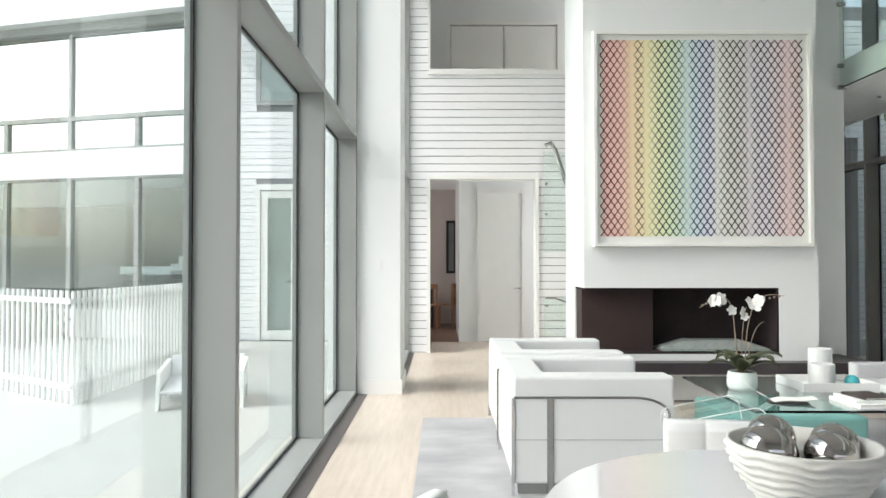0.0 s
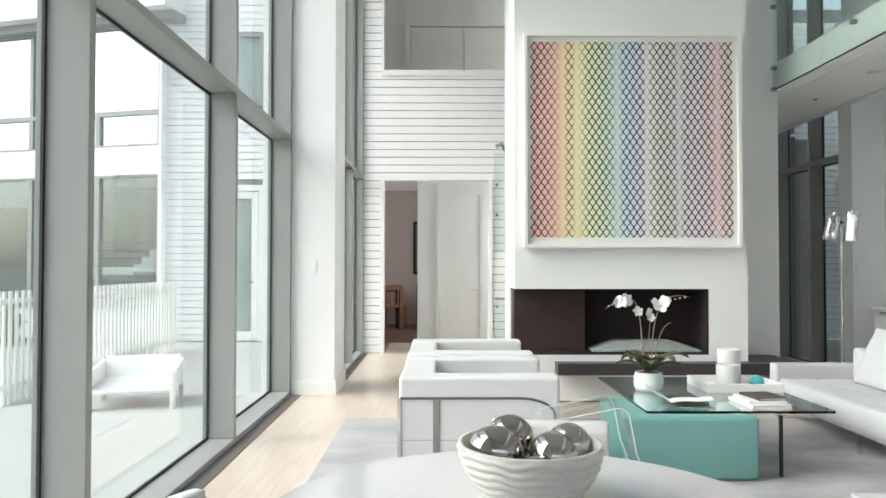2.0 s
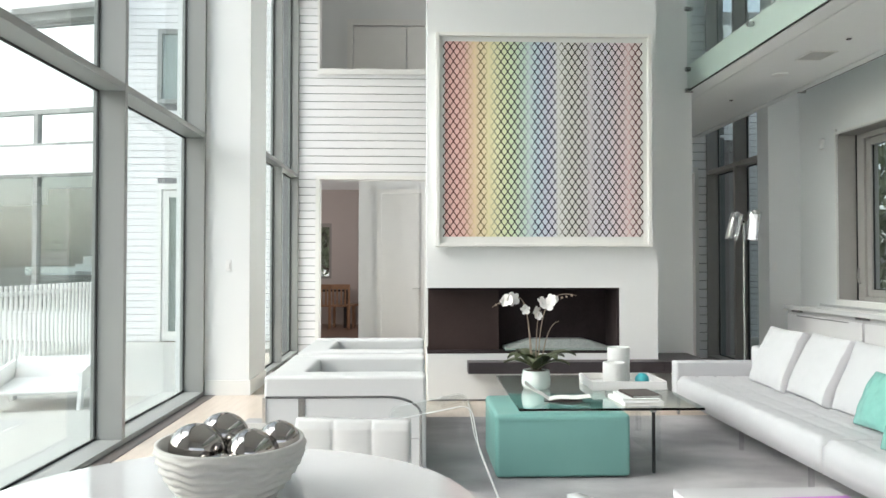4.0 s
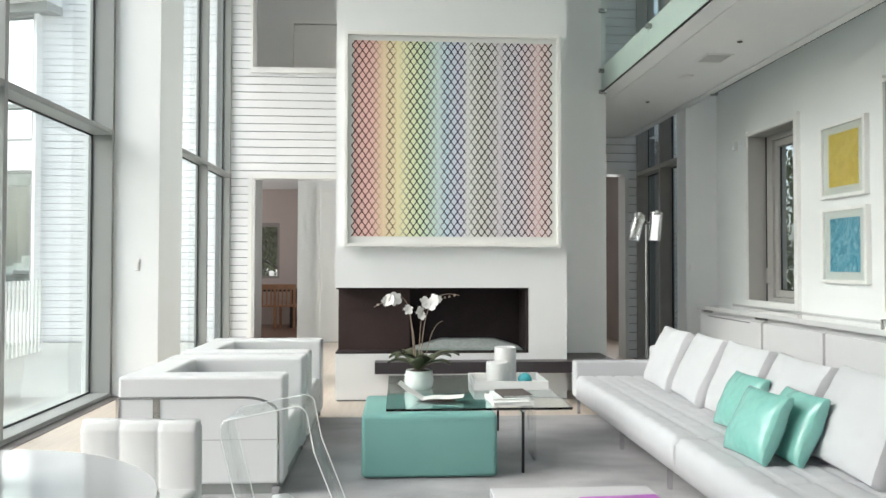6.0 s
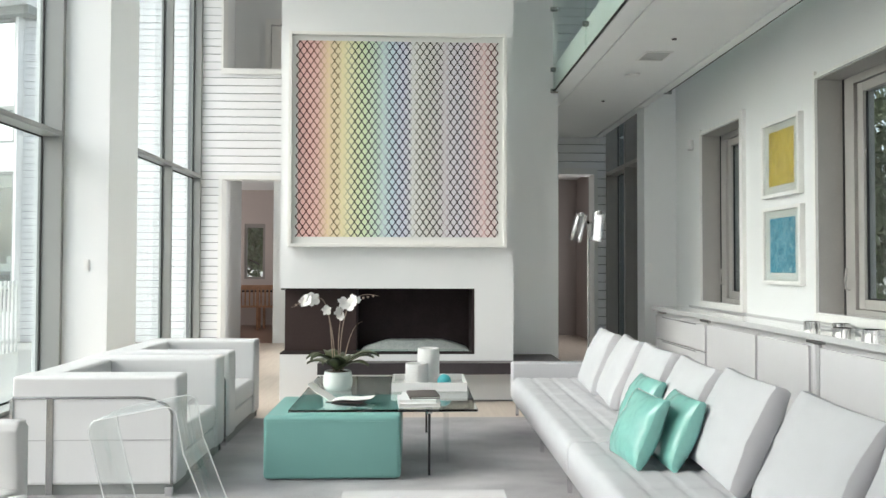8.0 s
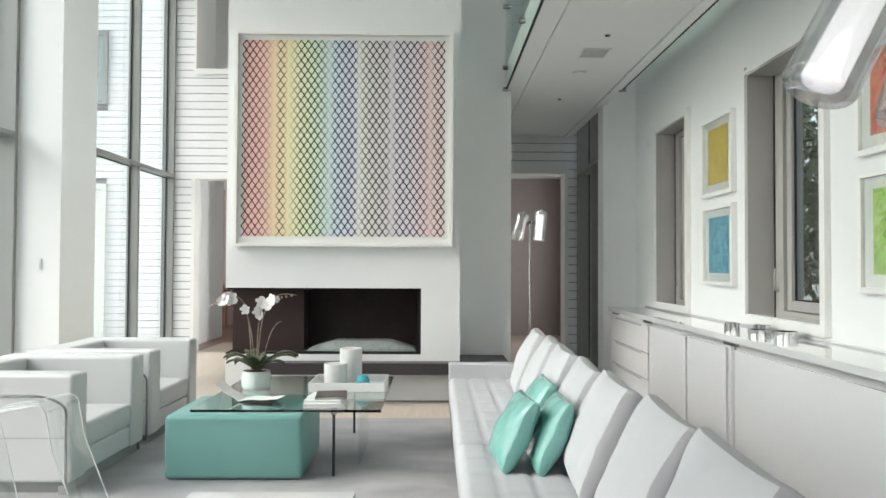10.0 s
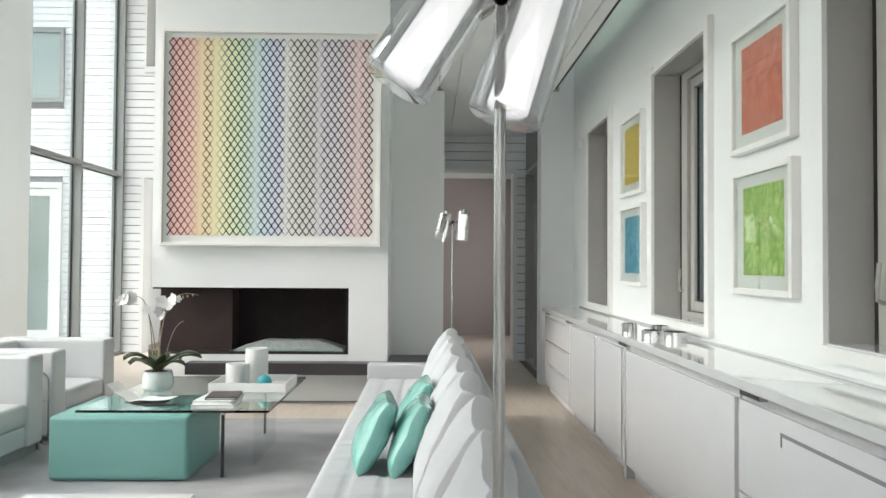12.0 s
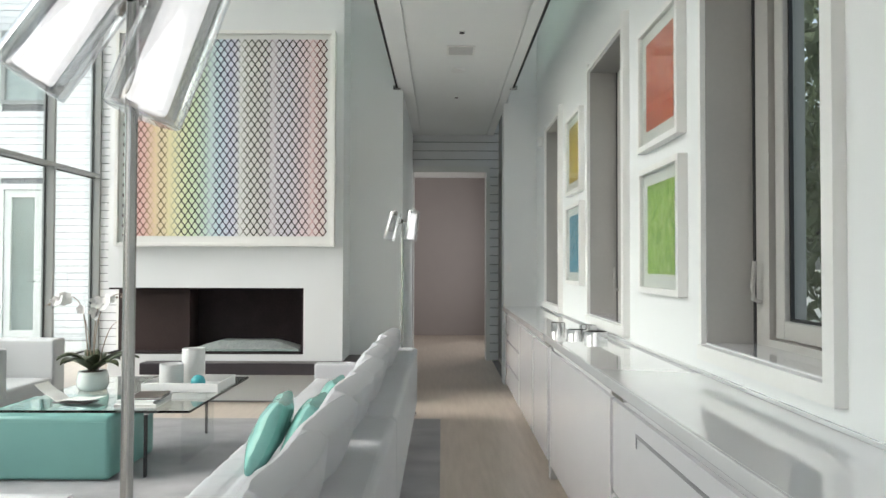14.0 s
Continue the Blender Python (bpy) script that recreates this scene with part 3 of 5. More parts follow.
# --- art over the fireplace ---
TINTS = [(0.0, (0.80, 0.47, 0.42)), (0.10, (0.82, 0.52, 0.45)), (0.16, (0.84, 0.66, 0.42)), (0.25, (0.85, 0.80, 0.48)), (0.33, (0.70, 0.82, 0.52)), (0.40, (0.62, 0.78, 0.66)),
         (0.47, (0.60, 0.74, 0.80)), (0.53, (0.62, 0.64, 0.78)), (0.58, (0.80, 0.80, 0.78)), (0.66, (0.68, 0.66, 0.60)), (0.75, (0.70, 0.66, 0.70)), (0.82, (0.70, 0.66, 0.74)), (0.90, (0.84, 0.64, 0.66)), (1.0, (0.80, 0.66, 0.62))]
INKS = [(0.0, (0.13, 0.04, 0.04)), (0.06, (0.28, 0.08, 0.07)), (0.10, (0.42, 0.19, 0.14)), (0.13, (0.60, 0.42, 0.26)), (0.155, (0.72, 0.60, 0.36)), (0.175, (0.34, 0.25, 0.12)), (0.20, (0.40, 0.30, 0.15)),
        (0.22, (0.72, 0.66, 0.38)), (0.255, (0.46, 0.48, 0.32)), (0.285, (0.10, 0.12, 0.07)), (0.36, (0.08, 0.09, 0.08)), (0.40, (0.26, 0.32, 0.32)), (0.43, (0.50, 0.58, 0.62)), (0.455, (0.09, 0.11, 0.18)),
        (0.50, (0.07, 0.07, 0.15)), (0.56, (0.05, 0.05, 0.11)), (0.575, (0.62, 0.62, 0.58)), (0.60, (0.28, 0.28, 0.22)), (0.64, (0.09, 0.09, 0.06)), (0.72, (0.14, 0.12, 0.11)), (0.74, (0.60, 0.53, 0.56)),
        (0.765, (0.11, 0.085, 0.095)), (0.86, (0.10, 0.075, 0.085)), (0.91, (0.28, 0.18, 0.18)), (0.935, (0.66, 0.45, 0.44)), (0.96, (0.30, 0.11, 0.10)), (1.0, (0.12, 0.04, 0.04))]


def print_mat(name, stops, x0, x1):
    """Ink colours that run across the sheet, along the object's x."""
    m = bpy.data.materials.new(name)
    m.use_nodes = True
    nt = m.node_tree
    b = nt.nodes["Principled BSDF"]
    b.inputs["Roughness"].default_value = 0.7
    tc, sp, mr, cr = (nt.nodes.new("ShaderNode" + k) for k in ("TexCoord", "SeparateXYZ", "MapRange", "ValToRGB"))
    mr.inputs["From Min"].default_value, mr.inputs["From Max"].default_value = x0, x1
    nt.links.new(tc.outputs["Object"], sp.inputs[0])
    nt.links.new(sp.outputs[0], mr.inputs["Value"])
    nt.links.new(mr.outputs[0], cr.inputs[0])
    els = cr.color_ramp.elements
    for i, (p, c) in enumerate(stops):
        e = els[i] if i < 2 else els.new(p)
        e.position, e.color = p, (*c, 1)
    nt.links.new(cr.outputs[0], b.inputs["Base Color"])
    return m


def lattice_print():
    x0, x1, z0, z1 = 1.35, 3.33, 1.405, 3.362
    px0, px1, pz0, pz1 = 1.432, 3.236, 1.498, 3.285
    cx = (x0 + x1) / 2
    r = root("framed_print", (cx, 6.53, z0), "large white framed print of rainbow lattice lines", "picture")
    t, f = 0.032, 6.455
    part("frame", boxes((x0, x0 + t, f, 6.53, z0, z1), (x1 - t, x1, f, 6.53, z0, z1), (x0 + t, x1 - t, f, 6.53, z0, z0 + t), (x0 + t, x1 - t, f, 6.53, z1 - t, z1), bevel=0.003), M["paper"], r, "plain white box frame")
    part("sheet", box(x0 + t, x1 - t, 6.49, 6.52, z0 + t, z1 - t), M["paper"], r)
    part("tint_field", box(px0, px1, 6.487, 6.4895, pz0, pz1), print_mat("tint_bands", [(p, tuple((0.9 if p < 0.5 else 0.72) * k + (0.09 if p < 0.5 else 0.24) for k in q)) for p, q in TINTS], px0 - cx, px1 - cx), r, "pale rainbow bands")
    n, per = 58, 19.5
    pitch = (px1 - px0) / n
    ink = print_mat("ink_lines", [(p, tuple(k * min(1.25, max(0.6, 0.6 + 1.6 * (max(q) - 0.28))) for k in q)) for p, q in INKS], px0 - cx, px1 - cx)
    steps = 232
    for i in range(n + 1):
        bm = bmesh.new()
        prev = None
        sgn = 1 if i % 2 else -1
        for k in range(steps + 1):
            s = k / steps
            ph = 2 * math.pi * per * s
            off = sgn * pitch * 0.46 * max(-1.0, min(1.0, 1.2 * math.asin(0.985 * math.cos(ph)) / 1.40))
            x = min(px1, max(px0, px0 + i * pitch)) + off
            z = pz0 + (pz1 - pz0) * s
            w = 0.0064
            pair = (bm.verts.new((x - w, 6.4862, z)), bm.verts.new((x + w, 6.4862, z)))
            if prev:
                bm.faces.new((prev[0], prev[1], pair[1], pair[0]))
            prev = pair
        part("ink_line", bm, ink, r)
    return r


lattice_print()


def blotch_mat(name, a, b, c):
    m = bpy.data.materials.new(name)
    m.use_nodes = True
    nt = m.node_tree
    bs = nt.nodes["Principled BSDF"]
    bs.inputs["Roughness"].default_value = 0.12
    tc, n, cr = (nt.nodes.new("ShaderNode" + k) for k in ("TexCoord", "TexNoise", "ValToRGB"))
    n.inputs["Scale"].default_value, n.inputs["Detail"].default_value, n.inputs["Distortion"].default_value = 16, 8, 2.2
    nt.links.new(tc.outputs["Object"], n.inputs["Vector"])
    els = cr.color_ramp.elements
    els[0].position, els[0].color = 0.36, (*[0.85 * p + 0.15 * q for p, q in zip(a, b)], 1)
    els[1].position, els[1].color = 0.66, (*c, 1)
    e = els.new(0.5)
    e.color = (*b, 1)
    nt.links.new(n.outputs["Fac"], cr.inputs[0])
    nt.links.new(cr.outputs[0], bs.inputs["Base Color"])
    return m


def small_picture(y0, y1, z0, z1, mt, label):
    r = root("framed_picture", (RX, (y0 + y1) / 2, z0), label, "picture", "pictures on the long wall")
    t, f = 0.028, RX - 0.042
    part("frame", boxes((f, RX, y0, y0 + t, z0, z1), (f, RX, y1 - t, y1, z0, z1), (f, RX, y0 + t, y1 - t, z0, z0 + t), (f, RX, y0 + t, y1 - t, z1 - t, z1), bevel=0.002), M["trim"], r)
    part("mount", box(RX - 0.02, RX - 0.002, y0 + t, y1 - t, z0 + t, z1 - t), M["paper"], r)
    part("print", box(RX - 0.024, RX - 0.0205, y0 + 0.1, y1 - 0.1, z0 + 0.09, z1 - 0.085), mt, r)
    part("glazing", box(RX - 0.033, RX - 0.030, y0 + t, y1 - t, z0 + t, z1 - t), M["pane_clear"], r, "clear picture glass").visible_shadow = False
    return r


small_picture(5.0, 5.565, 1.77, 2.362, blotch_mat("yellow_print", (0.62, 0.42, 0.06), (0.78, 0.58, 0.10), (0.84, 0.68, 0.22)), "white framed yellow abstract print on the wall")
small_picture(4.99, 5.555, 1.103, 1.695, blotch_mat("blue_print", (0.03, 0.22, 0.36), (0.10, 0.42, 0.58), (0.45, 0.66, 0.72)), "white framed blue abstract print on the wall")
small_picture(2.92, 3.51, 1.784, 2.37, blotch_mat("red_print", (0.62, 0.10, 0.06), (0.72, 0.19, 0.11), (0.80, 0.34, 0.20)), "white framed orange red print on the wall")
small_picture(2.91, 3.495, 1.115, 1.70, blotch_mat("green_print", (0.20, 0.42, 0.06), (0.40, 0.62, 0.12), (0.66, 0.78, 0.34)), "white framed lime green print on the wall")
det = root("wall_sensor", (RX, 7.07, 2.46), "small white alarm sensor on the long wall", "sensor")
part("body", box(RX - 0.05, RX, 7.04, 7.10, 2.41, 2.51, 0.012), M["white"], det)
part("lens", box(RX - 0.056, RX - 0.048, 7.05, 7.09, 2.42, 2.45, 0.003), M["frost"], det)
ws = root("light_switch", (5.0, 7.53, 1.22), "small white switch plate on the wall end", "switch")
part("plate", box(4.975, 5.025, 7.522, 7.53, 1.17, 1.27, 0.003), M["white"], ws)
part("rocker", box(4.988, 5.012, 7.518, 7.523, 1.19, 1.25, 0.002), M["white"], ws)


# --- cube armchairs ---
def armchair(y0):
    x0, x1, y1, h = 0.365, 1.235, y0 + 0.95, 0.645
    r = root("armchair", ((x0 + x1) / 2, (y0 + y1) / 2, 0.012), "white leather cube armchair in a thin steel frame", "armchair", "pair of armchairs")
    arm, bk = 0.175, 0.20
    # side pads: upper roll, middle and lower panel, front with a rounded drop
    for ya, yb in ((y0, y0 + arm), (y1 - arm, y1)):
        part("armrest", box(x0 + 0.002, x1, ya, yb, 0.07, h, 0.018, 3), M["leather"], r)
    part("backrest", box(x0 + 0.004, x0 + bk, y0 + arm - 0.006, y1 - arm + 0.006, 0.075, h - 0.003, 0.02, 3), M["leather"], r)
    part("seat_cushion", box(x0 + bk - 0.004, x1 - 0.006, y0 + arm + 0.003, y1 - arm - 0.003, 0.205, 0.35, 0.028, 3), M["leather"], r, smooth=True)
    part("front_apron", box(x0 + bk, x1 - 0.016, y0 + arm + 0.003, y1 - arm - 0.003, 0.075, 0.203, 0.012), M["leather"], r)
    part("plinth", box(x0 + 0.03, x1 - 0.03, y0 + 0.03, y1 - 0.03, 0.012, 0.076), M["frame"], r, "grey recessed base")
    for yy in (y0 + 0.002, y1 - 0.002):
        c = [(x0 + 0.01, yy, 0.532), (x1 - 0.22, yy, 0.532)] + [(x1 - 0.22 + 0.19 * math.sin(a), yy, 0.442 + 0.09 * math.cos(a)) for a in [k * math.pi / 16 for k in range(1, 9)]] + [(x1 - 0.028, yy, 0.07)]
        part("frame_tube", sweep(c, 0.008), M["steel"], r, "polished steel tube")
        part("strap", box(x0 + 0.185, x0 + 0.222, yy - 0.006, yy + 0.006, 0.02, 0.53, 0.002), M["steel"], r, "flat polished steel strap")
        part("seam", box(x0 + 0.02, x1 - 0.03, yy - 0.004, yy + 0.004, 0.305, 0.311), M["groove"], r, "stitched grey seam")
        part("foot", box(x1 - 0.06, x1 - 0.02, yy - 0.012, yy + 0.012, 0.012, 0.06), M["chrome"], r)
        part("foot", box(x0 - 0.005, x0 + 0.012, yy - 0.008, yy + 0.008, 0.012, 0.53), M["chrome"], r)
    return r


ch = armchair(3.86)
copy_thing(ch, Matrix.Translation((ch.location.x, 4.93 + 0.475, 0.012)))


# --- ottoman and glass table ---
def ottoman():
    r = root("ottoman", (2.03, 4.45, 0.012), "square teal leather ottoman pushed under the glass table", "ottoman")
    part("body", box(1.636, 2.42, 4.10, 4.74, 0.018, 0.38, 0.026, 4), M["teal"], r, smooth=True)
    part("seam", boxes((1.66, 2.396, 4.0975, 4.10, 0.344, 0.347), (2.4195, 2.422, 4.175, 4.715, 0.344, 0.347), (1.634, 1.6365, 4.175, 4.715, 0.344, 0.347)), M["teal"], r, "stitched seam below the top edge")
    for x, y in ((1.69, 4.2), (2.36, 4.2), (1.69, 4.69), (2.36, 4.69)):
        part("glide", tube((x, y, 0.012), (x, y, 0.03), 0.02), M["gasket"], r)
    return r


ottoman()


def glass_table():
    r = root("coffee_table", (2.33, 4.73, 0.012), "low coffee table with a clear green-edged glass top", "coffee table")
    part("tabletop", box(1.775, 2.865, 4.12, 5.37, 0.395, 0.41, 0.002), M["table_glass"], r, "clear glass top").visible_shadow = False
    for x, y in ((2.585, 4.2), (2.585, 5.28)):
        lg = part("leg", box(x - 0.007, x + 0.007, y - 0.012, y + 0.012, 0.012, 0.385, 0.001), M["gasket"], r, "thin dark steel leg")
        part("cap", tube((x, y, 0.372), (x, y, 0.395), 0.018), M["chrome"], lg)
    part("glass_leg", box(2.70, 2.712, 4.45, 5.05, 0.012, 0.394), M["pane_clear"], r, "clear glass support panel").visible_shadow = False
    return r


glass_table()


# --- things on the coffee table ---
def orchid(at):
    x, y, z = at
    pot = root("orchid_plant", at, "white orchid with dark leaves in a pale ceramic pot", "orchid")
    part("pot", lathe([(0.05, 0.0), (0.085, 0.004), (0.097, 0.03), (0.099, 0.06), (0.094, 0.1), (0.088, 0.125), (0.082, 0.125), (0.078, 0.11), (0.01, 0.108)], at), M["ceramic"], pot, "pale celadon ceramic pot", True)
    part("moss", lathe([(0.08, 0.1), (0.07, 0.118), (0.03, 0.125), (0.005, 0.126)], at, 20), M["bark"], pot)
    rnd = random.Random(5)
    for k in range(11):
        a = 2 * math.pi * k / 11 + rnd.uniform(-0.2, 0.2)
        ln, wd, lift = rnd.uniform(0.2, 0.3), rnd.uniform(0.042, 0.056), rnd.uniform(0.07, 0.14)
        bm = bmesh.new()
        prev = None
        for i in range(9):
            s = i / 8
            d = ln * s
            w = wd * math.sin(math.pi * min(1, 0.12 + s * 0.88)) ** 0.7 + 0.002
            zz = z + 0.12 + lift * math.sin(s * 2.0) - 0.03 * s * s
            cx, cy = x + d * math.cos(a), y + d * math.sin(a)
            nx, ny = -math.sin(a), math.cos(a)
            row = [bm.verts.new((cx + nx * w * q, cy + ny * w * q, zz + 0.014 * abs(q))) for q in (-1, -0.5, 0, 0.5, 1)]
            if prev:
                for p, q in zip(range(4), range(1, 5)):
                    bm.faces.new((prev[p], prev[q], row[q], row[p]))
            prev = row
        lf = part("leaf", bm, M["leaf"], pot, smooth=True)
        sol = lf.modifiers.new("thick", 'SOLIDIFY')
        sol.thickness = 0.003
    # four flower stems: base offset, top, tip
    stems = [((-0.03, 0.0), (-0.06, 0.0, 0.62), (-0.06, -0.04, 0.70), (-0.30, -0.06, 0.55)),
             ((-0.015, 0.02), (-0.03, 0.02, 0.30), (-0.04, 0.01, 0.42), (-0.075, -0.02, 0.54)),
             ((0.01, -0.02), (0.02, -0.02, 0.52), (0.06, -0.02, 0.68), (0.27, -0.03, 0.625)),
             ((0.0, 0.01), (0.0, 0.0, 0.3), (0.0, 0.0, 0.42), (0.03, 0.0, 0.55)),
             ((0.03, 0.0), (0.06, 0.02, 0.34), (0.10, 0.02, 0.44), (0.16, 0.02, 0.45))]
    for (bx, by), p1, p2, p3 in stems:
        P = [Vector((x + bx, y + by, z + 0.11)), Vector((x + p1[0], y + p1[1], z + p1[2])), Vector((x + p2[0], y + p2[1], z + p2[2])), Vector((x + p3[0], y + p3[1], z + p3[2]))]
        pts = []
        for i in range(21):
            s = i / 20
            pts.append(P[0] * (1 - s) ** 3 + P[1] * 3 * s * (1 - s) ** 2 + P[2] * 3 * s * s * (1 - s) + P[3] * s ** 3)
        part("stem", sweep(pts, 0.0042, 6, 0.5), M["stem"], pot, smooth=True)
    blooms = [(-0.20, -0.06, 0.595, 0.045), (-0.165, -0.05, 0.605, 0.05), (-0.225, -0.055, 0.585, 0.036), (-0.075, -0.02, 0.53, 0.036), (0.0, 0.0, 0.515, 0.042), (0.035, -0.04, 0.575, 0.048), (0.075, -0.03, 0.565, 0.052), (0.105, -0.02, 0.60, 0.04), (0.02, 0.0, 0.485, 0.03), (0.13, -0.02, 0.60, 0.026)]
    for k, (dx, dy, dz, s) in enumerate(blooms):
        bm = bmesh.new()
        c = Vector((x + dx, y + dy, z + dz))
        tilt = Euler((radians(rnd.uniform(60, 110)), radians(rnd.uniform(-25, 25)), radians(rnd.uniform(-40, 40)))).to_matrix()
        for j in range(5):
            a = 2 * math.pi * j / 5 + 0.3
            wide = 0.62 if j in (1, 4) else 0.42
            ctr = bm.verts.new(c)
            ring = []
            for i in range(7):
                q = i / 6 * math.pi
                u, v = 0.5 * s * (1 - math.cos(q)), wide * s * math.sin(q) * 0.8
                ring.append((u, v))
            up = [bm.verts.new(c + tilt @ Vector((u * math.cos(a) - v * math.sin(a), u * math.sin(a) + v * math.cos(a), 0.25 * u + 0.06 * v))) for u, v in ring[1:-1]]
            dn = [bm.verts.new(c + tilt @ Vector((u * math.cos(a) + v * math.sin(a), u * math.sin(a) - v * math.cos(a), 0.25 * u + 0.06 * v))) for u, v in ring[1:-1]]
            tip = bm.verts.new(c + tilt @ Vector((s * math.cos(a), s * math.sin(a), 0.2 * s)))
            bm.faces.new([ctr] + up + [tip] + dn[::-1])
        fl = part("flower", bm, M["petal"], pot, "white orchid bloom")
        bm = bmesh.new()
        bmesh.ops.create_icosphere(bm, subdivisions=1, radius=s * 0.16, matrix=Matrix.Translation(c + tilt @ Vector((0, 0, s * 0.12))))
        part("lip", bm, M["petal"], fl)
    for dx, dz in ((-0.25, 0.575), (-0.275, 0.565), (0.17, 0.612), (0.2, 0.618), (0.235, 0.625)):
        bm = bmesh.new()
        bmesh.ops.create_icosphere(bm, subdivisions=2, radius=0.008, matrix=Matrix.Translation((x + dx, y - 0.04, z + dz)))
        part("bud", bm, M["stem"], pot)
    return pot


orchid((1.985, 4.80, 0.41))


def tray():
    x0, x1, y0, y1, z = 2.345, 2.845, 4.70, 5.10, 0.41
    r = root("tray", (2.6, 4.9, z), "white rectangular tray on the glass table", "tray")
    part("bottom", box(x0, x1, y0, y1, z, z + 0.012, 0.002), M["white"], r)
    for a in ((x0, x1, y0, y0 + 0.012), (x0, x1, y1 - 0.012, y1), (x0, x0 + 0.012, y0 + 0.012, y1 - 0.012), (x1 - 0.012, x1, y0 + 0.012, y1 - 0.012)):
        part("side", box(*a, z + 0.012, z + 0.058, 0.002), M["white"], r)
    return r


tray()


def candle_holder(x, y, h, w):
    z = 0.422
    r = root("candle_holder", (x, y, z), "frosted white glass candle holder on the tray", "candle holder", "candle holders")
    bm = lathe([(w * 0.94, 0), (w, 0.006), (w * 1.01, h * 0.5), (w, h - 0.004), (w * 0.96, h), (w * 0.88, h), (w * 0.87, h * 0.3)], (x, y, z), 28)
    part("shade", bm, M["milk_glass"], r, smooth=True)
    part("candle", tube((x, y, z + h * 0.35), (x, y, z + h * 0.55), w * 0.6), M["paper"], r)
    return r


candle_holder(2.593, 4.97, 0.245, 0.076)
candle_holder(2.512, 4.785, 0.165, 0.076)
bm = bmesh.new()
bmesh.ops.create_uvsphere(bm, u_segments=32, v_segments=20, radius=0.047, matrix=Matrix.Translation((2.695, 4.765, 0.469)))
tagged(part("ornament_ball", bm, M["turquoise"], smooth=True), "small turquoise ceramic ball on the tray", "ornament")


def book(x, y, z, w, d, h, turn, cover, label):
    r = root("book", (x, y, z), label, "book", "books on the glass table")
    m = pose(x, y, z, 0, 0, turn)
    part("pages", moved(box(-w / 2 + 0.004, w / 2 - 0.006, -d / 2 + 0.005, d / 2 - 0.005, 0.003, h - 0.003), m), M["paper"], r)
    part("cover", moved(boxes((-w / 2, w / 2, -d / 2, d / 2, 0, 0.003), (-w / 2, w / 2, -d / 2, d / 2, h - 0.003, h), (-w / 2 - 0.002, -w / 2 + 0.002, -d / 2, d / 2, 0.0, h)), m), cover, r)
    return r


book(2.52, 4.33, 0.41, 0.24, 0.30, 0.022, 4, M["white"], "large pale closed book at the bottom of a stack")
book(2.525, 4.34, 0.432, 0.22, 0.27, 0.016, -3, M["frost"], "pale grey closed book in a stack")
book(2.55, 4.35, 0.448, 0.18, 0.22, 0.014, 6, M["darkwood"], "small dark covered book on a stack")


def open_book():
    at = (2.0, 4.40, 0.41)
    r = root("open_book", at, "white book lying open with lifted pages", "book")
    m = pose(*at, 0, 0, -10)
    for name, sgn, lift in (("page_block", -1, 0.10), ("page_block", 1, 0.024)):
        bm = bmesh.new()
        rows = []
        for i in range(11):
            s = i / 10
            xx = sgn * (0.15 if sgn < 0 else 0.25) * s
            zz = 0.004 + lift * (s ** 1.3) + 0.012 * math.sin(math.pi * min(1, s * 1.6)) * (1 - s)
            rows.append([bm.verts.new((xx, yy, zz)) for yy in (-0.06, 0.06)] + [bm.verts.new((xx, yy, zz + 0.004 * (1 - 0.4 * s))) for yy in (0.06, -0.06)])
        for a, b in zip(rows, rows[1:]):
            for j in range(4):
                bm.faces.new((a[j], a[(j + 1) % 4], b[(j + 1) % 4], b[j]))
        bm.faces.new(rows[-1])
        bm.faces.new(rows[0][::-1])
        bmesh.ops.recalc_face_normals(bm, faces=bm.faces)
        part(name, moved(bm, m), M["paper"], r)
    part("cover", moved(box(-0.03, 0.2, -0.063, 0.063, 0.0, 0.003), m), M["darkwood"], r)
    return r


open_book()


# --- sofa ---
def tufted(x0, x1, y0, y1, z0, z1, nx, ny):
    """A mattress seat with stitched seams and a soft front edge."""
    bm = bmesh.new()
    NX, NY = nx * 8, ny * 8
    grid = []
    for i in range(NX + 1):
        row = []
        for j in range(NY + 1):
            u, v = i / NX, j / NY
            su, sv = abs(math.sin(math.pi * u * nx)), abs(math.sin(math.pi * v * ny))
            dip = 0.011 * (1 - min(1, su * 2.4)) ** 1.5 + 0.011 * (1 - min(1, sv * 2.4)) ** 1.5
            e = min(u * (x1 - x0), (1 - u) * (x1 - x0), v * (y1 - y0), (1 - v) * (y1 - y0))
            rnd = 0.024 * max(0, 1 - e / 0.035) ** 2
            row.append(bm.verts.new((x0 + u * (x1 - x0), y0 + v * (y1 - y0), z1 - dip - rnd + 0.003 * noise.noise(Vector((u * 9, v * 14, 1))))))
        grid.append(row)
    for i in range(NX):
        for j in range(NY):
            bm.faces.new((grid[i][j], grid[i + 1][j], grid[i + 1][j + 1], grid[i][j + 1]))
    rim = [grid[i][0] for i in range(NX + 1)] + [grid[NX][j] for j in range(1, NY + 1)] + [grid[i][NY] for i in range(NX - 1, -1, -1)] + [grid[0][j] for j in range(NY - 1, 0, -1)]
    low = [bm.verts.new((v.co.x, v.co.y, z0)) for v in rim]
    n = len(rim)
    for k in range(n):
        bm.faces.new((rim[(k + 1) % n], rim[k], low[k], low[(k + 1) % n]))
    bm.faces.new(low)
    bmesh.ops.recalc_face_normals(bm, faces=bm.faces)
    return bm


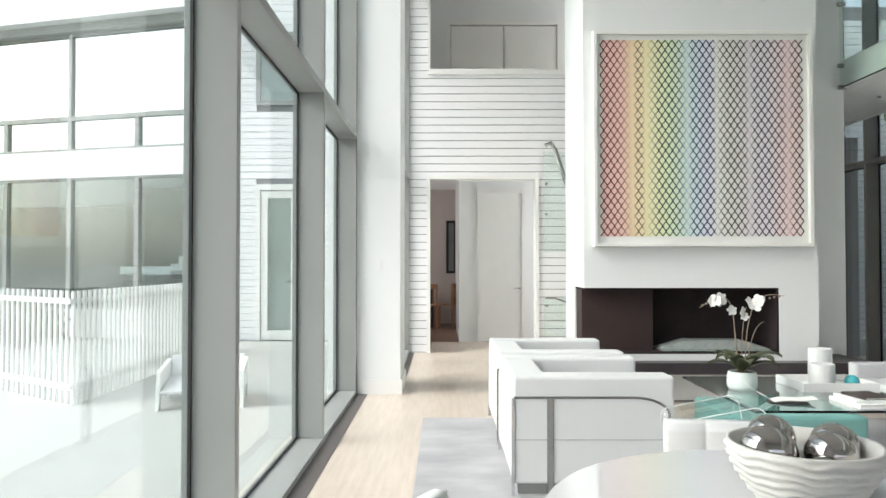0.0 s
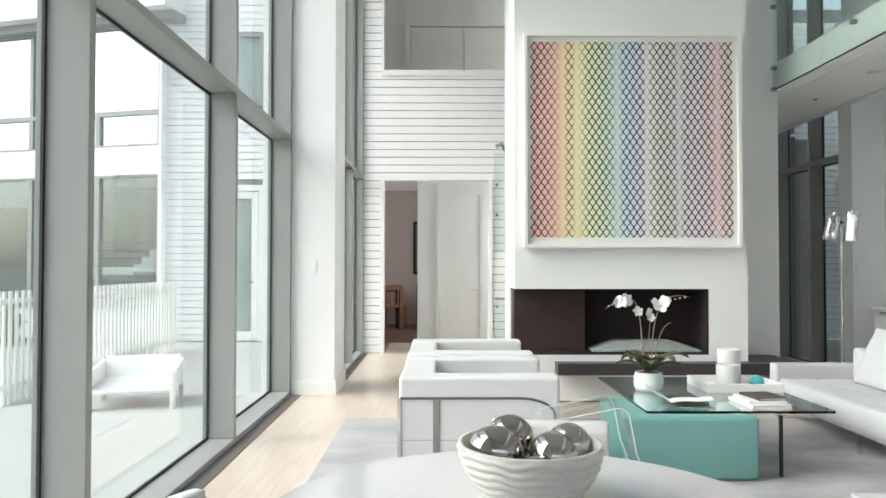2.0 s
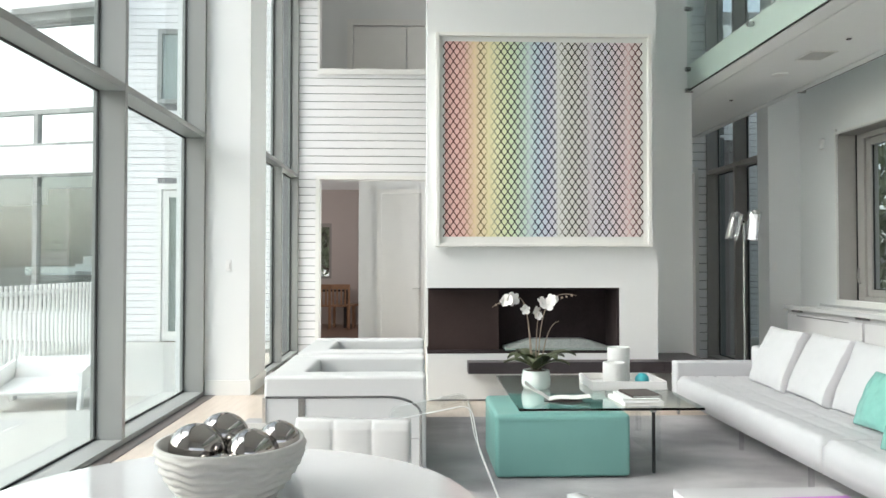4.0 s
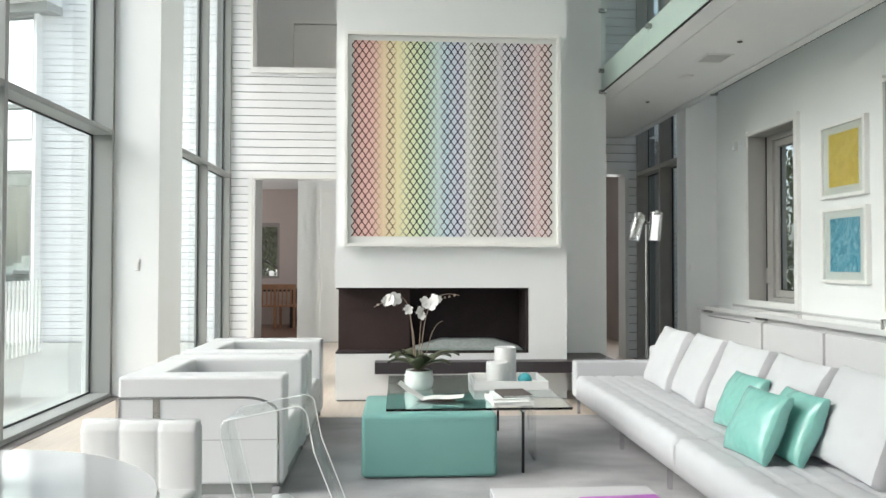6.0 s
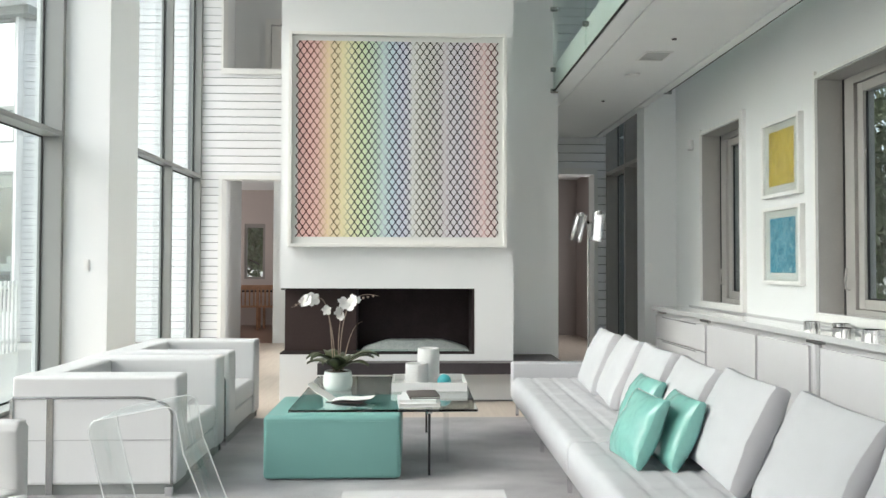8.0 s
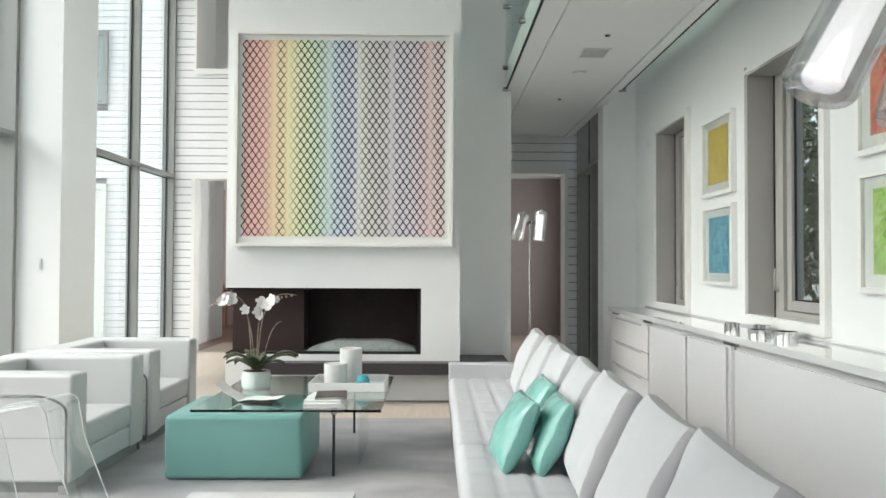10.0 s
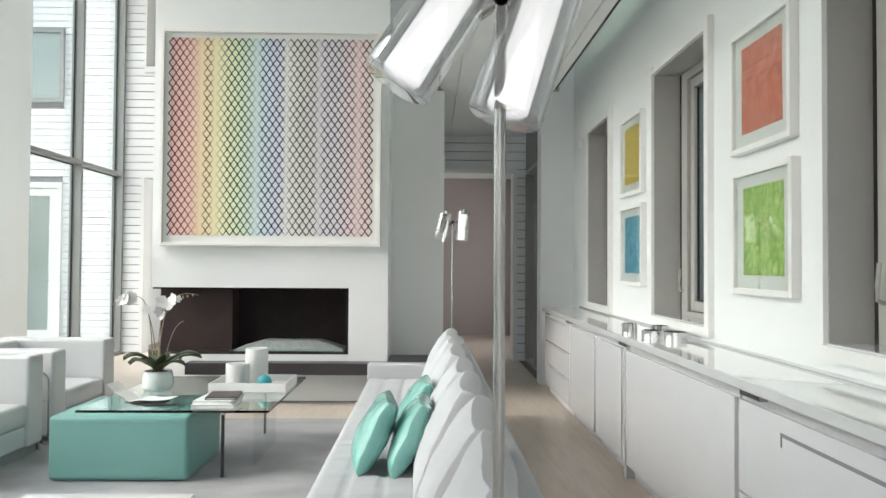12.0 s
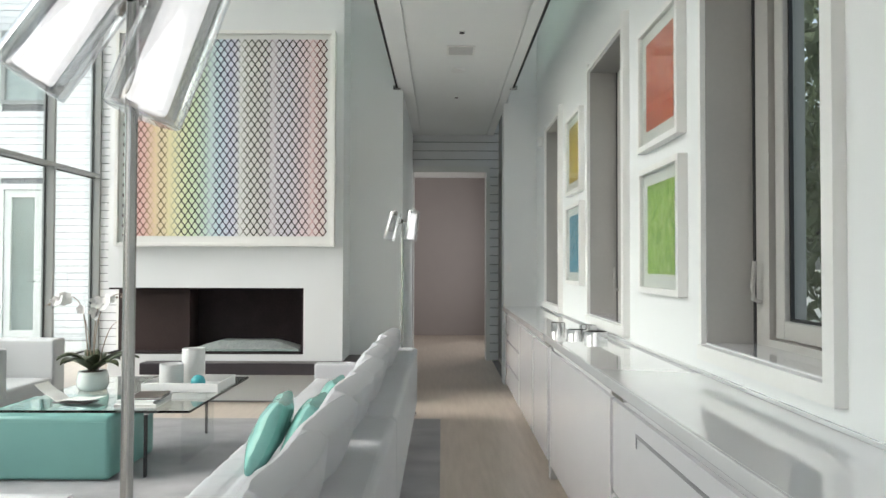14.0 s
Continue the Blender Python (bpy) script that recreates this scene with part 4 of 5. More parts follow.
def sofa():
    r = root("sofa", (3.68, 3.9, 0.012), "long pale grey sofa with a tufted seat and low back", "sofa")
    part("base", box(3.34, 4.04, 1.60, 5.82, 0.15, 0.20, 0.006), M["fabric"], r)
    part("seat", tufted(3.285, 3.885, 3.655, 5.735, 0.16, 0.345, 4, 8), M["fabric"], r, "tufted mattress seat", True)
    part("seat", tufted(3.285, 3.885, 1.58, 3.645, 0.16, 0.345, 4, 8), M["fabric"], r, "tufted mattress seat", True)
    part("armrest", box(3.285, 4.08, 5.74, 5.865, 0.16, 0.455, 0.016, 3), M["fabric"], r)
    for ya, yb in ((3.135, 5.735), (1.53, 3.125)):
        part("backrest", box(3.888, 4.105, ya, yb, 0.14, 0.59, 0.03, 4), M["fabric"], r, "long padded low back")
    for x in (3.34, 4.02):
        for y in (1.85, 3.1, 3.85, 4.7, 5.86):
            part("leg", box(x - 0.012, x + 0.012, y - 0.012, y + 0.012, 0.012, 0.155), M["chrome"], r, "slim polished leg")
    return r


sofa()
for k, (y, lean, turn, lift) in enumerate(((5.205, -67, -4, 0.0), (4.645, -65, -6, 0.004), (4.09, -68, -3, 0.0), (3.535, -65, -5, -0.004), (2.975, -66, -4, 0.008), (2.335, -65, -5, 0.012), (1.775, -67, -4, 0.01))):
    r = root("back_cushion", (3.86, y, 0.345), "plump pale grey box cushion leaning on the sofa back", "cushion", "sofa back cushions")
    part("pad", moved(box_cushion(0.445, 0.545, 0.085, 0.045, 0.009, k + 1), pose(3.855, y, 0.55 + lift, 0, lean, turn)), M["fabric"], r, smooth=True)
for k, (x, y, z, lean, turn, s) in enumerate([(3.53, 3.25, 0.497, -64, 5, 0.325), (3.69, 3.215, 0.495, -66, 0, 0.325), (3.70, 3.76, 0.5, -64, 2, 0.315)]):
    r = root("throw_pillow", (x, y, 0.345), "shiny teal satin throw pillow leaning on the sofa", "pillow", "teal throw pillows")
    part("pad", moved(box_cushion(s, s, 0.05, 0.046, 0.008, 11 + k), pose(x, y, z, 0, lean, turn)), M["satin"], r, smooth=True)


# --- console along the right wall ---
def console_unit(y0, y1, kind, name="cabinet"):
    f = 4.93
    r = root(name, (5.12, (y0 + y1) / 2, 0), "white lacquered low cabinet unit with " + ("three drawers" if kind == "drawers" else "two wide drawers" if kind == "wide" else "a flat door"), "cabinet", "cabinets along the wall")
    # grey body colour puts the shade into the gaps between the fronts
    part("body", box(f + 0.02, RX - 0.002, y0 + 0.002, y1 - 0.002, 0.07, 0.765), M["groove"], r, "carcass greyed for the shade in the gaps between fronts")
    part("toe_kick", box(f + 0.05, RX - 0.02, y0 + 0.002, y1 - 0.002, 0.0, 0.07), M["groove"], r)
    if kind == "drawers":
        for za, zb in ((0.085, 0.295), (0.305, 0.515), (0.525, 0.75)):
            d = part("drawer", box(f, f + 0.02, y0 + 0.01, y1 - 0.01, za, zb, 0.002), M["lacquer"], r)
            part("slot", box(f - 0.003, f - 0.001, y0 + 0.2, y1 - 0.2, zb - 0.018, zb - 0.006), M["gap"], d, "dark finger slot")
    elif kind == "wide":
        for za, zb in ((0.085, 0.405), (0.415, 0.75)):
            d = part("drawer", box(f, f + 0.02, y0 + 0.01, y1 - 0.01, za, zb, 0.002), M["lacquer"], r)
            part("slot", boxes((f - 0.003, f - 0.001, y0 + 0.32, y1 - 0.34, zb - 0.065, zb - 0.053), (f - 0.003, f - 0.001, y1 - 0.345, y1 - 0.335, zb - 0.10, zb - 0.053)), M["gap"], d, "dark finger slot")
    else:
        part("door", box(f, f + 0.02, y0 + 0.012, y1 - 0.012, 0.085, 0.75, 0.002), M["lacquer"], r)
    return r


console_unit(5.90, 7.15, "drawers")
console_unit(5.01, 5.89, "door")
console_unit(4.31, 5.0, "door")
part_strip = root("pilaster", (5.1, 4.26, 0), "narrow brushed strip between cabinet doors", "cabinet strip", "cabinets along the wall")
part("strip", box(4.935, RX - 0.01, 4.215, 4.305, 0.0, 0.765), M["groove"], part_strip)
part("edge", box(4.93, 4.935, 4.245, 4.275, 0.0, 0.765), M["lacquer"], part_strip)
console_unit(2.71, 4.21, "door")
console_unit(1.4, 2.695, "wide")
console_unit(-0.2, 1.39, "wide")
ct = root("countertop", (5.1, 3.5, 0.798), "long glossy white countertop over the cabinets", "countertop")
part("slab", box(4.915, RX - 0.001, -0.2, 7.16, 0.798, 0.835, 0.002), M["gloss_top"], ct)
part("front_lip", box(4.903, 4.9145, -0.2, 7.16, 0.796, 0.836, 0.003), M["gloss_top"], ct, "rounded white front edge")
part("upstand", box(RX - 0.014, RX - 0.0015, -0.2, 7.16, 0.8355, 0.848, 0.002), M["gloss_top"], ct, "thin white upstand at the wall")
tagged(part("cabinet_rail", box(4.945, RX - 0.003, -0.2, 7.15, 0.765, 0.798), M["groove"]), "grey recessed rail under the countertop", "cabinet rail")
for y in (2.56, 4.24, 5.90, 6.95):
    b = root("bracket", (4.93, y, 0.775), "small brushed steel bracket under the countertop edge", "bracket", "countertop brackets")
    part("plate", box(4.915, 4.946, y - 0.08, y + 0.08, 0.774, 0.7975, 0.002), M["steel"], b)

for x, y, rad, h in ((5.01, 4.42, 0.046, 0.056), (5.09, 4.22, 0.062, 0.032), (5.19, 4.40, 0.052, 0.044), (5.16, 4.04, 0.064, 0.038)):
    r = root("tin_bowl", (x, y, 0.835), "round silver tin with an open top on the counter", "tin", "silver tins")
    part("wall", lathe([(rad, 0.0), (rad, h), (rad - 0.004, h), (rad - 0.004, 0.006), (0.004, 0.006)], (x, y, 0.835), 40), M["chrome"], r)
    part("rim", lathe([(rad + 0.002, h - 0.004), (rad + 0.002, h + 0.002), (rad - 0.005, h + 0.002), (rad - 0.005, h - 0.004)], (x, y, 0.835), 40), M["chrome"], r)


# --- floor lamps with crystal shades ---
def floor_lamp(x, y, heads, z_arm, rad, label):
    r = root("floor_lamp", (x, y, 0), label, "floor lamp", "crystal floor lamps")
    part("base", lathe([(0.13, 0), (0.13, 0.012), (0.125, 0.018), (0.012, 0.02)], (x, y, 0), 40), M["chrome"], r)
    part("pole", tube((x, y, 0.018), (x, y, z_arm + 0.02), rad, 20), M["steel"], r, smooth=False)
    for hx, hy, hz, tilt, ty, hr, hl, glow in heads:
        m = pose(x + hx, y + hy, hz, ty, tilt, 0)
        wall = 0.80 if glow else 0.5
        s = part("shade", moved(lathe([(hr * 0.97, 0), (hr, 0.003), (hr, hl - 0.003), (hr * 0.97, hl), (hr * wall, hl), (hr * wall, 0.004 if glow else hl * 0.3)], (0, 0, 0), 48), m), M["crystal"], r, "thick clear crystal cylinder", True)
        s.visible_shadow = False
        if glow:
            part("diffuser", moved(lathe([(hr * 0.2, hl * 0.9), (hr * 0.5, hl * 0.9), (hr * 0.56, hl * 0.06), (hr * 0.52, hl * 0.04), (hr * 0.1, hl * 0.035)], (0, 0, 0), 40), m), M["lamp_tube"], s, "frosted inner tube glowing for caught window light", True)
        part("socket", moved(lathe([(hr * 0.34, hl * 0.9), (hr * 0.36, hl * 0.91), (hr * 0.36, hl * 1.05), (hr * 0.2, hl * 1.06)], (0, 0, 0), 24), m), M["steel"], s, "brushed steel socket")
        arm = part("arm", tube((x, y, z_arm), m @ Vector((-math.copysign(hr * 0.9, hx), 0, hl * 0.62)), rad * 0.8, 12), M["steel"], r)
        part("knuckle", moved(tube((0, -rad * 1.2, 0), (0, rad * 1.2, 0), rad * 1.25, 16), Matrix.Translation(arm.matrix_basis.translation + Vector((x, y, z_arm)))), M["steel"], arm)
    return r


floor_lamp(3.965, 6.0, [(-0.112, 0, 1.452, 14, 0, 0.052, 0.235, False), (0.067, 0, 1.448, 7, 0, 0.055, 0.25, True)], 1.605, 0.009, "slim steel floor lamp with two crystal shades behind the sofa")
floor_lamp(3.866, 1.012, [(-0.145, 0.0, 1.497, 31, -8, 0.053, 0.24, True), (0.008, 0.015, 1.452, 18, -6, 0.055, 0.25, True)], 1.615, 0.0085, "slim steel floor lamp with two bright crystal shades")


# --- dining corner near the camera ---
def round_table():
    c = (0.768, 1.455, -0.02)
    r = root("dining_table", c, "round white glass topped pedestal table", "table")
    part("tabletop", lathe([(0.01, 0.722), (0.55, 0.722), (0.566, 0.73), (0.568, 0.742), (0.562, 0.75), (0.01, 0.75)], c, 96), M["gloss_top"], r)
    part("pedestal", lathe([(0.28, 0.02), (0.28, 0.03), (0.2, 0.03), (0.07, 0.12), (0.05, 0.4), (0.07, 0.62), (0.2, 0.722)], c, 48), M["white"], r, "", True)
    return r


round_table()


def fruit_bowl():
    c = (0.783, 1.575, 0.73)
    r = root("bowl", c, "off-white bowl carved with wavy ribs on the table", "bowl")
    bm = bmesh.new()
    NH, NA = 34, 120
    rings = []
    for i in range(NH + 1):
        s = i / NH
        rad = 0.092 + 0.066 * math.sin(s * math.pi / 2) ** 0.9
        z = 0.004 + 0.128 * s
        ring = []
        for j in range(NA):
            a = 2 * math.pi * j / NA
            wob = math.sin(s * 44 + 1.1 * math.sin(a * 7 + s * 3) + 0.7 * math.sin(a * 13 + 1.0))
            k = rad + 0.005 * wob * (1 if s < 0.94 else 0.2)
            ring.append(bm.verts.new((c[0] + k * math.cos(a), c[1] + k * math.sin(a), c[2] + z)))
        rings.append(ring)
    for rad, z in ((0.150, 0.132), (0.142, 0.10), (0.10, 0.03), (0.01, 0.025)):
        rings.append([bm.verts.new((c[0] + rad * math.cos(2 * math.pi * j / NA), c[1] + rad * math.sin(2 * math.pi * j / NA), c[2] + z)) for j in range(NA)])
    for a, b in zip(rings, rings[1:]):
        for j in range(NA):
            bm.faces.new((a[j], a[(j + 1) % NA], b[(j + 1) % NA], b[j]))
    bm.faces.new(rings[0][::-1]), bm.faces.new(rings[-1])
    part("shell", bm, M["bowl"], r, "", True)
    for k, (dx, dy, dz, s) in enumerate(((-0.075, 0.0, 0.112, 0.057), (-0.035, 0.075, 0.125, 0.052), (0.05, -0.02, 0.105, 0.055), (0.095, 0.05, 0.112, 0.05), (0.0, -0.085, 0.08, 0.042), (0.01, 0.03, 0.06, 0.045))):
        b = bmesh.new()
        bmesh.ops.create_uvsphere(b, u_segments=32, v_segments=20, radius=s, matrix=pose(c[0] + dx, c[1] + dy, c[2] + dz, 20 * k, 15, 40 * k) @ Matrix.Diagonal((1.08, 1, 0.94, 1)))
        tagged(part("silver_ball", b, M["pewter"], smooth=True), "polished silver ball lying in the bowl", "ornament", "silver balls in the bowl")
    return r


fruit_bowl()


def dining_chair(x, y, turn):
    r = root("dining_chair", (0, 0, 0), "white leather dining chair with a low channelled back", "chair", "dining chairs")
    w = 0.40
    bm = bmesh.new()
    n, N = 3, 60
    rows = []
    for k in range(25):
        v = k / 24
        tuft = 0.4
        ring = []
        for i in range(N + 1):
            u = i / N
            xx = (u - 0.5) * w
            bul = 0.02 * tuft * abs(math.sin(math.pi * u * n)) ** 0.5
            cap = 0.0 if 0.06 < v < 0.94 else 0.012
            ring.append(bm.verts.new((xx, -0.028 - bul + cap + 0.05 * (1 - v) * 0.3, 0.40 + 0.295 * v)))
        for i in range(N, -1, -1):
            u = i / N
            bul = 0.02 * tuft * abs(math.sin(math.pi * u * n)) ** 0.5
            cap = 0.0 if 0.06 < v < 0.94 else 0.012
            ring.append(bm.verts.new(((u - 0.5) * w, 0.028 + bul - cap, 0.40 + 0.295 * v)))
        rows.append(ring)
    m = len(rows[0])
    for a, b in zip(rows, rows[1:]):
        for j in range(m):
            bm.faces.new((a[j], a[(j + 1) % m], b[(j + 1) % m], b[j]))
    bm.faces.new(rows[0][::-1]), bm.faces.new(rows[-1])
    part("backrest", bm, M["leather"], r, "channel-stitched white leather back", True)
    part("seat", box(-w / 2, w / 2, -0.46, 0.0, 0.40, 0.47, 0.02, 3), M["leather"], r, smooth=True)
    part("seat_frame", box(-w / 2 + 0.02, w / 2 - 0.02, -0.44, -0.02, 0.375, 0.40), M["chrome"], r)
    for sx in (-1, 1):
        for yy in (-0.42, -0.03):
            part("leg", tube((sx * (w / 2 - 0.035), yy, 0.38), (sx * (w / 2 - 0.02), yy, 0.0), 0.011), M["chrome"], r, "chrome leg")
    r.matrix_basis = pose(x, y, 0, 0, 0, turn)
    return r


dc = dining_chair(0.967, 2.495, -6)
dc.location.z = 0.012
copy_thing(dc, pose(-0.10, 1.60, 0, 0, 0, 62))
copy_thing(dc, pose(1.645, 1.52, 0, 0, 0, -66))


def acrylic_stool():
    r = root("acrylic_chair", (1.3, 3.3, 0.012), "clear bent acrylic stool with rounded folds", "stool")

    def sheet(name, prof, y0, y1, t=0.012):
        bm = bmesh.new()
        pts = [Vector((p[0], 0, p[1])) for p in prof]
        rows = []
        for i, p in enumerate(pts):
            d = (pts[min(i + 1, len(pts) - 1)] - pts[max(i - 1, 0)]).normalized()
            nn = Vector((-d.z, 0, d.x)) * t / 2
            rows.append([bm.verts.new((p.x + nn.x, y0, p.z + nn.z)), bm.verts.new((p.x + nn.x, y1, p.z + nn.z)), bm.verts.new((p.x - nn.x, y1, p.z - nn.z)), bm.verts.new((p.x - nn.x, y0, p.z - nn.z))])
        for a, b in zip(rows, rows[1:]):
            for j in range(4):
                bm.faces.new((a[j], a[(j + 1) % 4], b[(j + 1) % 4], b[j]))
        bm.faces.new(rows[0][::-1]), bm.faces.new(rows[-1])
        bmesh.ops.recalc_face_normals(bm, faces=bm.faces)
        for ye in (y0, y1):
            part("edge", sweep([(p[0], ye, p[1]) for p in prof], 0.0028, 6), M["frost"], r, "whitish polished sheet edge")
        o = part(name, bm, M["pane_clear"], r, "clear bent acrylic sheet", True)
        o.visible_shadow = False
        return o

    def arc(cx, cz, rad, a0, a1, n=8):
        return [(cx + rad * math.cos(radians(a0 + (a1 - a0) * i / n)), cz + rad * math.sin(radians(a0 + (a1 - a0) * i / n))) for i in range(n + 1)]

    prof = [(1.17, 0.02), (1.06, 0.46)] + arc(1.105, 0.50, 0.05, 195, 100) + arc(1.39, 0.555, 0.05, 98, 15) + [(1.47, 0.40), (1.62, 0.02)]
    sheet("body", prof, 3.22, 3.52)
    return r


acrylic_stool()


def low_table():
    r = root("low_table", (2.53, 2.45, 0.012), "low white lacquered table with a book on it", "low table")
    part("tabletop", box(2.215, 2.86, 2.02, 2.845, 0.31, 0.345, 0.004), M["lacquer"], r)
    for x in (2.27, 2.80):
        for y in (2.08, 2.78):
            part("leg", box(x - 0.025, x + 0.025, y - 0.025, y + 0.025, 0.012, 0.31, 0.002), M["lacquer"], r)
    return r


low_table()
b = book(2.70, 2.51, 0.345, 0.30, 0.36, 0.012, 3, M["magenta"], "flat magenta and violet covered book on the low table")


# --- stair rail behind the chimney ---
st = root("stair_railing", (1.5, 9.4, 0), "frameless glass stair railing with a steel handrail", "railing")
for a in ((1.30, 1.60, 0.02, 0.80), ):
    p = part("glass_panel", box(a[0], a[1], 9.39, 9.402, a[2], a[3], 0.002), M["pane_green"], st)
p = part("glass_panel", box(1.30, 1.62, 9.39, 9.402, 1.40, 2.72, 0.002), M["pane_green"], st)
part("handrail", sweep([(1.33, 9.4, 2.80), (1.40, 9.4, 2.84), (1.46, 9.38, 2.74), (1.60, 9.3, 2.25)], 0.028, 10), M["steel"], st)
part("lower_handrail", sweep([(1.32, 9.4, 0.80), (1.45, 9.4, 0.80), (1.62, 9.4, 0.74)], 0.012, 8), M["steel"], st)
for z in (0.2, 0.7, 1.9, 2.3):
    part("button", tube((1.34, 9.37, z), (1.34, 9.42, z), 0.018), M["steel"], st)
stair = root("staircase", (2.3, 8.6, 0), "white stairs rising behind the chimney", "stairs")
for i in range(13):
    part("step", box(1.55 + i * 0.14, 3.39, 7.6, 9.3, 0.18 * i, 0.18 * (i + 1), 0.004), M["trim"], stair)

# --- dining room seen through the far opening ---
dt = root("dining_table", (-0.9, 14.2, 0), "dark wooden dining table in the far room", "table")
part("tabletop", box(-1.9, -0.2, 14.1, 14.8, 0.71, 0.75, 0.005), M["darkwood"], dt)
for x in (-1.8, -0.25):
    for y in (14.2, 14.7):
        part("leg", box(x - 0.03, x + 0.03, y - 0.03, y + 0.03, 0, 0.71), M["darkwood"], dt)


def wood_chair(x, y, turn):
    r = root("wooden_chair", (0, 0, 0), "warm brown wooden chair with a slatted back", "chair", "wooden dining chairs")
    part("seat", box(-0.21, 0.21, -0.21, 0.21, 0.43, 0.46, 0.006), M["chairwood"], r)
    for sx in (-0.19, 0.19):
        part("leg", box(sx - 0.02, sx + 0.02, -0.2, -0.16, 0, 0.43), M["chairwood"], r)
        part("back_post", box(sx - 0.02, sx + 0.02, 0.17, 0.21, 0, 0.84), M["chairwood"], r)
    part("top_rail", box(-0.21, 0.21, 0.175, 0.205, 0.77, 0.86, 0.004), M["chairwood"], r)
    for i in range(4):
        part("slat", box(-0.135 + i * 0.08, -0.105 + i * 0.08, 0.18, 0.198, 0.46, 0.77), M["chairwood"], r)
    r.matrix_basis = pose(x, y, 0, 0, 0, turn)
    return r


wc = wood_chair(-0.30, 14.0, 172)
copy_thing(wc, pose(-0.72, 14.0, 0, 0, 0, 186))
copy_thing(wc, pose(0.02, 14.35, 0, 0, 0, 255))
copy_thing(wc, pose(-1.2, 14.0, 0, 0, 0, 178))
hp = root("framed_picture", (-0.3, 14.98, 1.5), "dark framed tall mirror on the dining wall", "picture")
part("frame", boxes((0.04, 0.09, 14.95, 14.99, 1.05, 2.15), (0.2, 0.23, 14.95, 14.99, 1.05, 2.15), (0.09, 0.2, 14.95, 14.99, 1.05, 1.1), (0.09, 0.2, 14.95, 14.99, 2.1, 2.15)), M["gasket"], hp)
part("print", box(0.09, 0.2, 14.97, 14.985, 1.1, 2.1), M["dark"], hp)

# ---- outside ----
def facade(at, turn, bays, label):
    """House across the courtyard with bands of windows, built along -u from its near end."""
    length = 0.05 + 1.24 + 1.41 * (bays - 1)
    r = root("neighbour_house", (0, 0, 0), label, "house", "", "structure")
    part("wall", boxes((-length, 0, 0, 0.3, 2.78, 3.26), (-length, 0, 0, 0.3, -0.05, 0.45), (-0.05, 0, 0, 0.3, 0.45, 2.78), (-0.05, 0, 0, 0.3, 3.26, 5.36)), M["board"], r, "pale wall bands")
    part("head_flashing", box(-length - 0.3, 0.3, -0.12, 0.3, 5.36, 5.50), M["frame"], r, "grey metal band over the windows")
    part("roof", boxes((-length - 0.3, 0.3, -0.35, 6, 5.50, 5.76), (-length - 0.3, 0.3, 0.1, 6, 5.76, 6.3)), M["board"], r, "white roof edge")
    # back wall coloured dark for the shade deep behind the glass
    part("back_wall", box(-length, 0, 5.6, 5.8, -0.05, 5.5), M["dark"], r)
    part("floor_slab", boxes((-length, 0, 0.3, 5.6, 2.80, 3.1), (-length, 0, 0.3, 5.6, -0.05, 0.1)), M["wall"], r)

    def lite(a, b, z0, z1, t, m0):
        w = part("window", boxes((a, a + t, 0.02, 0.12, z0, z1), (b - t, b, 0.02, 0.12, z0, z1), (a + t, b - t, 0.02, 0.12, z0, z0 + t), (a + t, b - t, 0.02, 0.12, z1 - t, z1)), M["frame"], r)
        part("pane", box(a + t, b - t, 0.07, 0.076, z0 + t, z1 - t), M[m0], w)

    edges = [-0.05] + [-1.29 - 1.41 * i for i in range(bays)]
    for b, a in zip(edges, edges[1:]):
        lite(a, b, 0.45, 2.78, 0.045, "pane")
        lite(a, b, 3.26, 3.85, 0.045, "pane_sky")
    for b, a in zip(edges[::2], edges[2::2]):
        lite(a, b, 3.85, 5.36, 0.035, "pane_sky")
    # steps inside, seen through the lower glass
    for i in range(7):
        part("step", box(-1.30 + i * 0.17, -0.06, 1.0, 2.0, 1.12 + i * 0.135, 1.255 + i * 0.135), M["board"], r)
    # same dark colour stands for room shade behind the steps
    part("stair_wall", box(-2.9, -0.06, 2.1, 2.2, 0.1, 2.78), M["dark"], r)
    part("landing", box(-2.4, -1.30, 1.0, 2.0, 1.05, 1.2), M["board"], r)
    r.matrix_basis = pose(*at, 0, 0, turn)
    return r


facade((-4.1, 12.05, 0), -15, 9, "white house across the courtyard with wide grey framed windows")

# siding wing at the courtyard's end
wing = struct("wall_wing", boxes((-4.2, -3.2, 12.2, 12.4, -0.05, 6.2), (-3.2, -2.4, 12.2, 12.4, 2.6, 3.95), (-3.2, -2.4, 12.2, 12.4, 5.2, 6.2), (-2.4, -0.66, 12.2, 12.4, -0.05, 6.2), (-0.66, -0.53, 10.3, 12.4, -0.05, 6.2)), M["gap"], "white boarded wing closing the courtyard", "wall")
siding(wing, -4.15, -0.75, 12.2, -0.05, 6.2, holes=((-3.2, -2.4, -0.05, 2.6), (-3.2, -2.4, 3.95, 5.2)))
wing_side = struct("wall_wing_side", box(-0.75, -0.67, 10.3, 12.17, -0.05, 6.2), M["gap"], "white boarded return wall", "wall")
siding(wing_side, 10.3, 12.17, -0.75, -0.05, 6.2, axis="y")
gd = root("door_2", (-2.8, 12.2, -0.05), "grey framed glass garden door with a steel lever", "door", "", "structure")
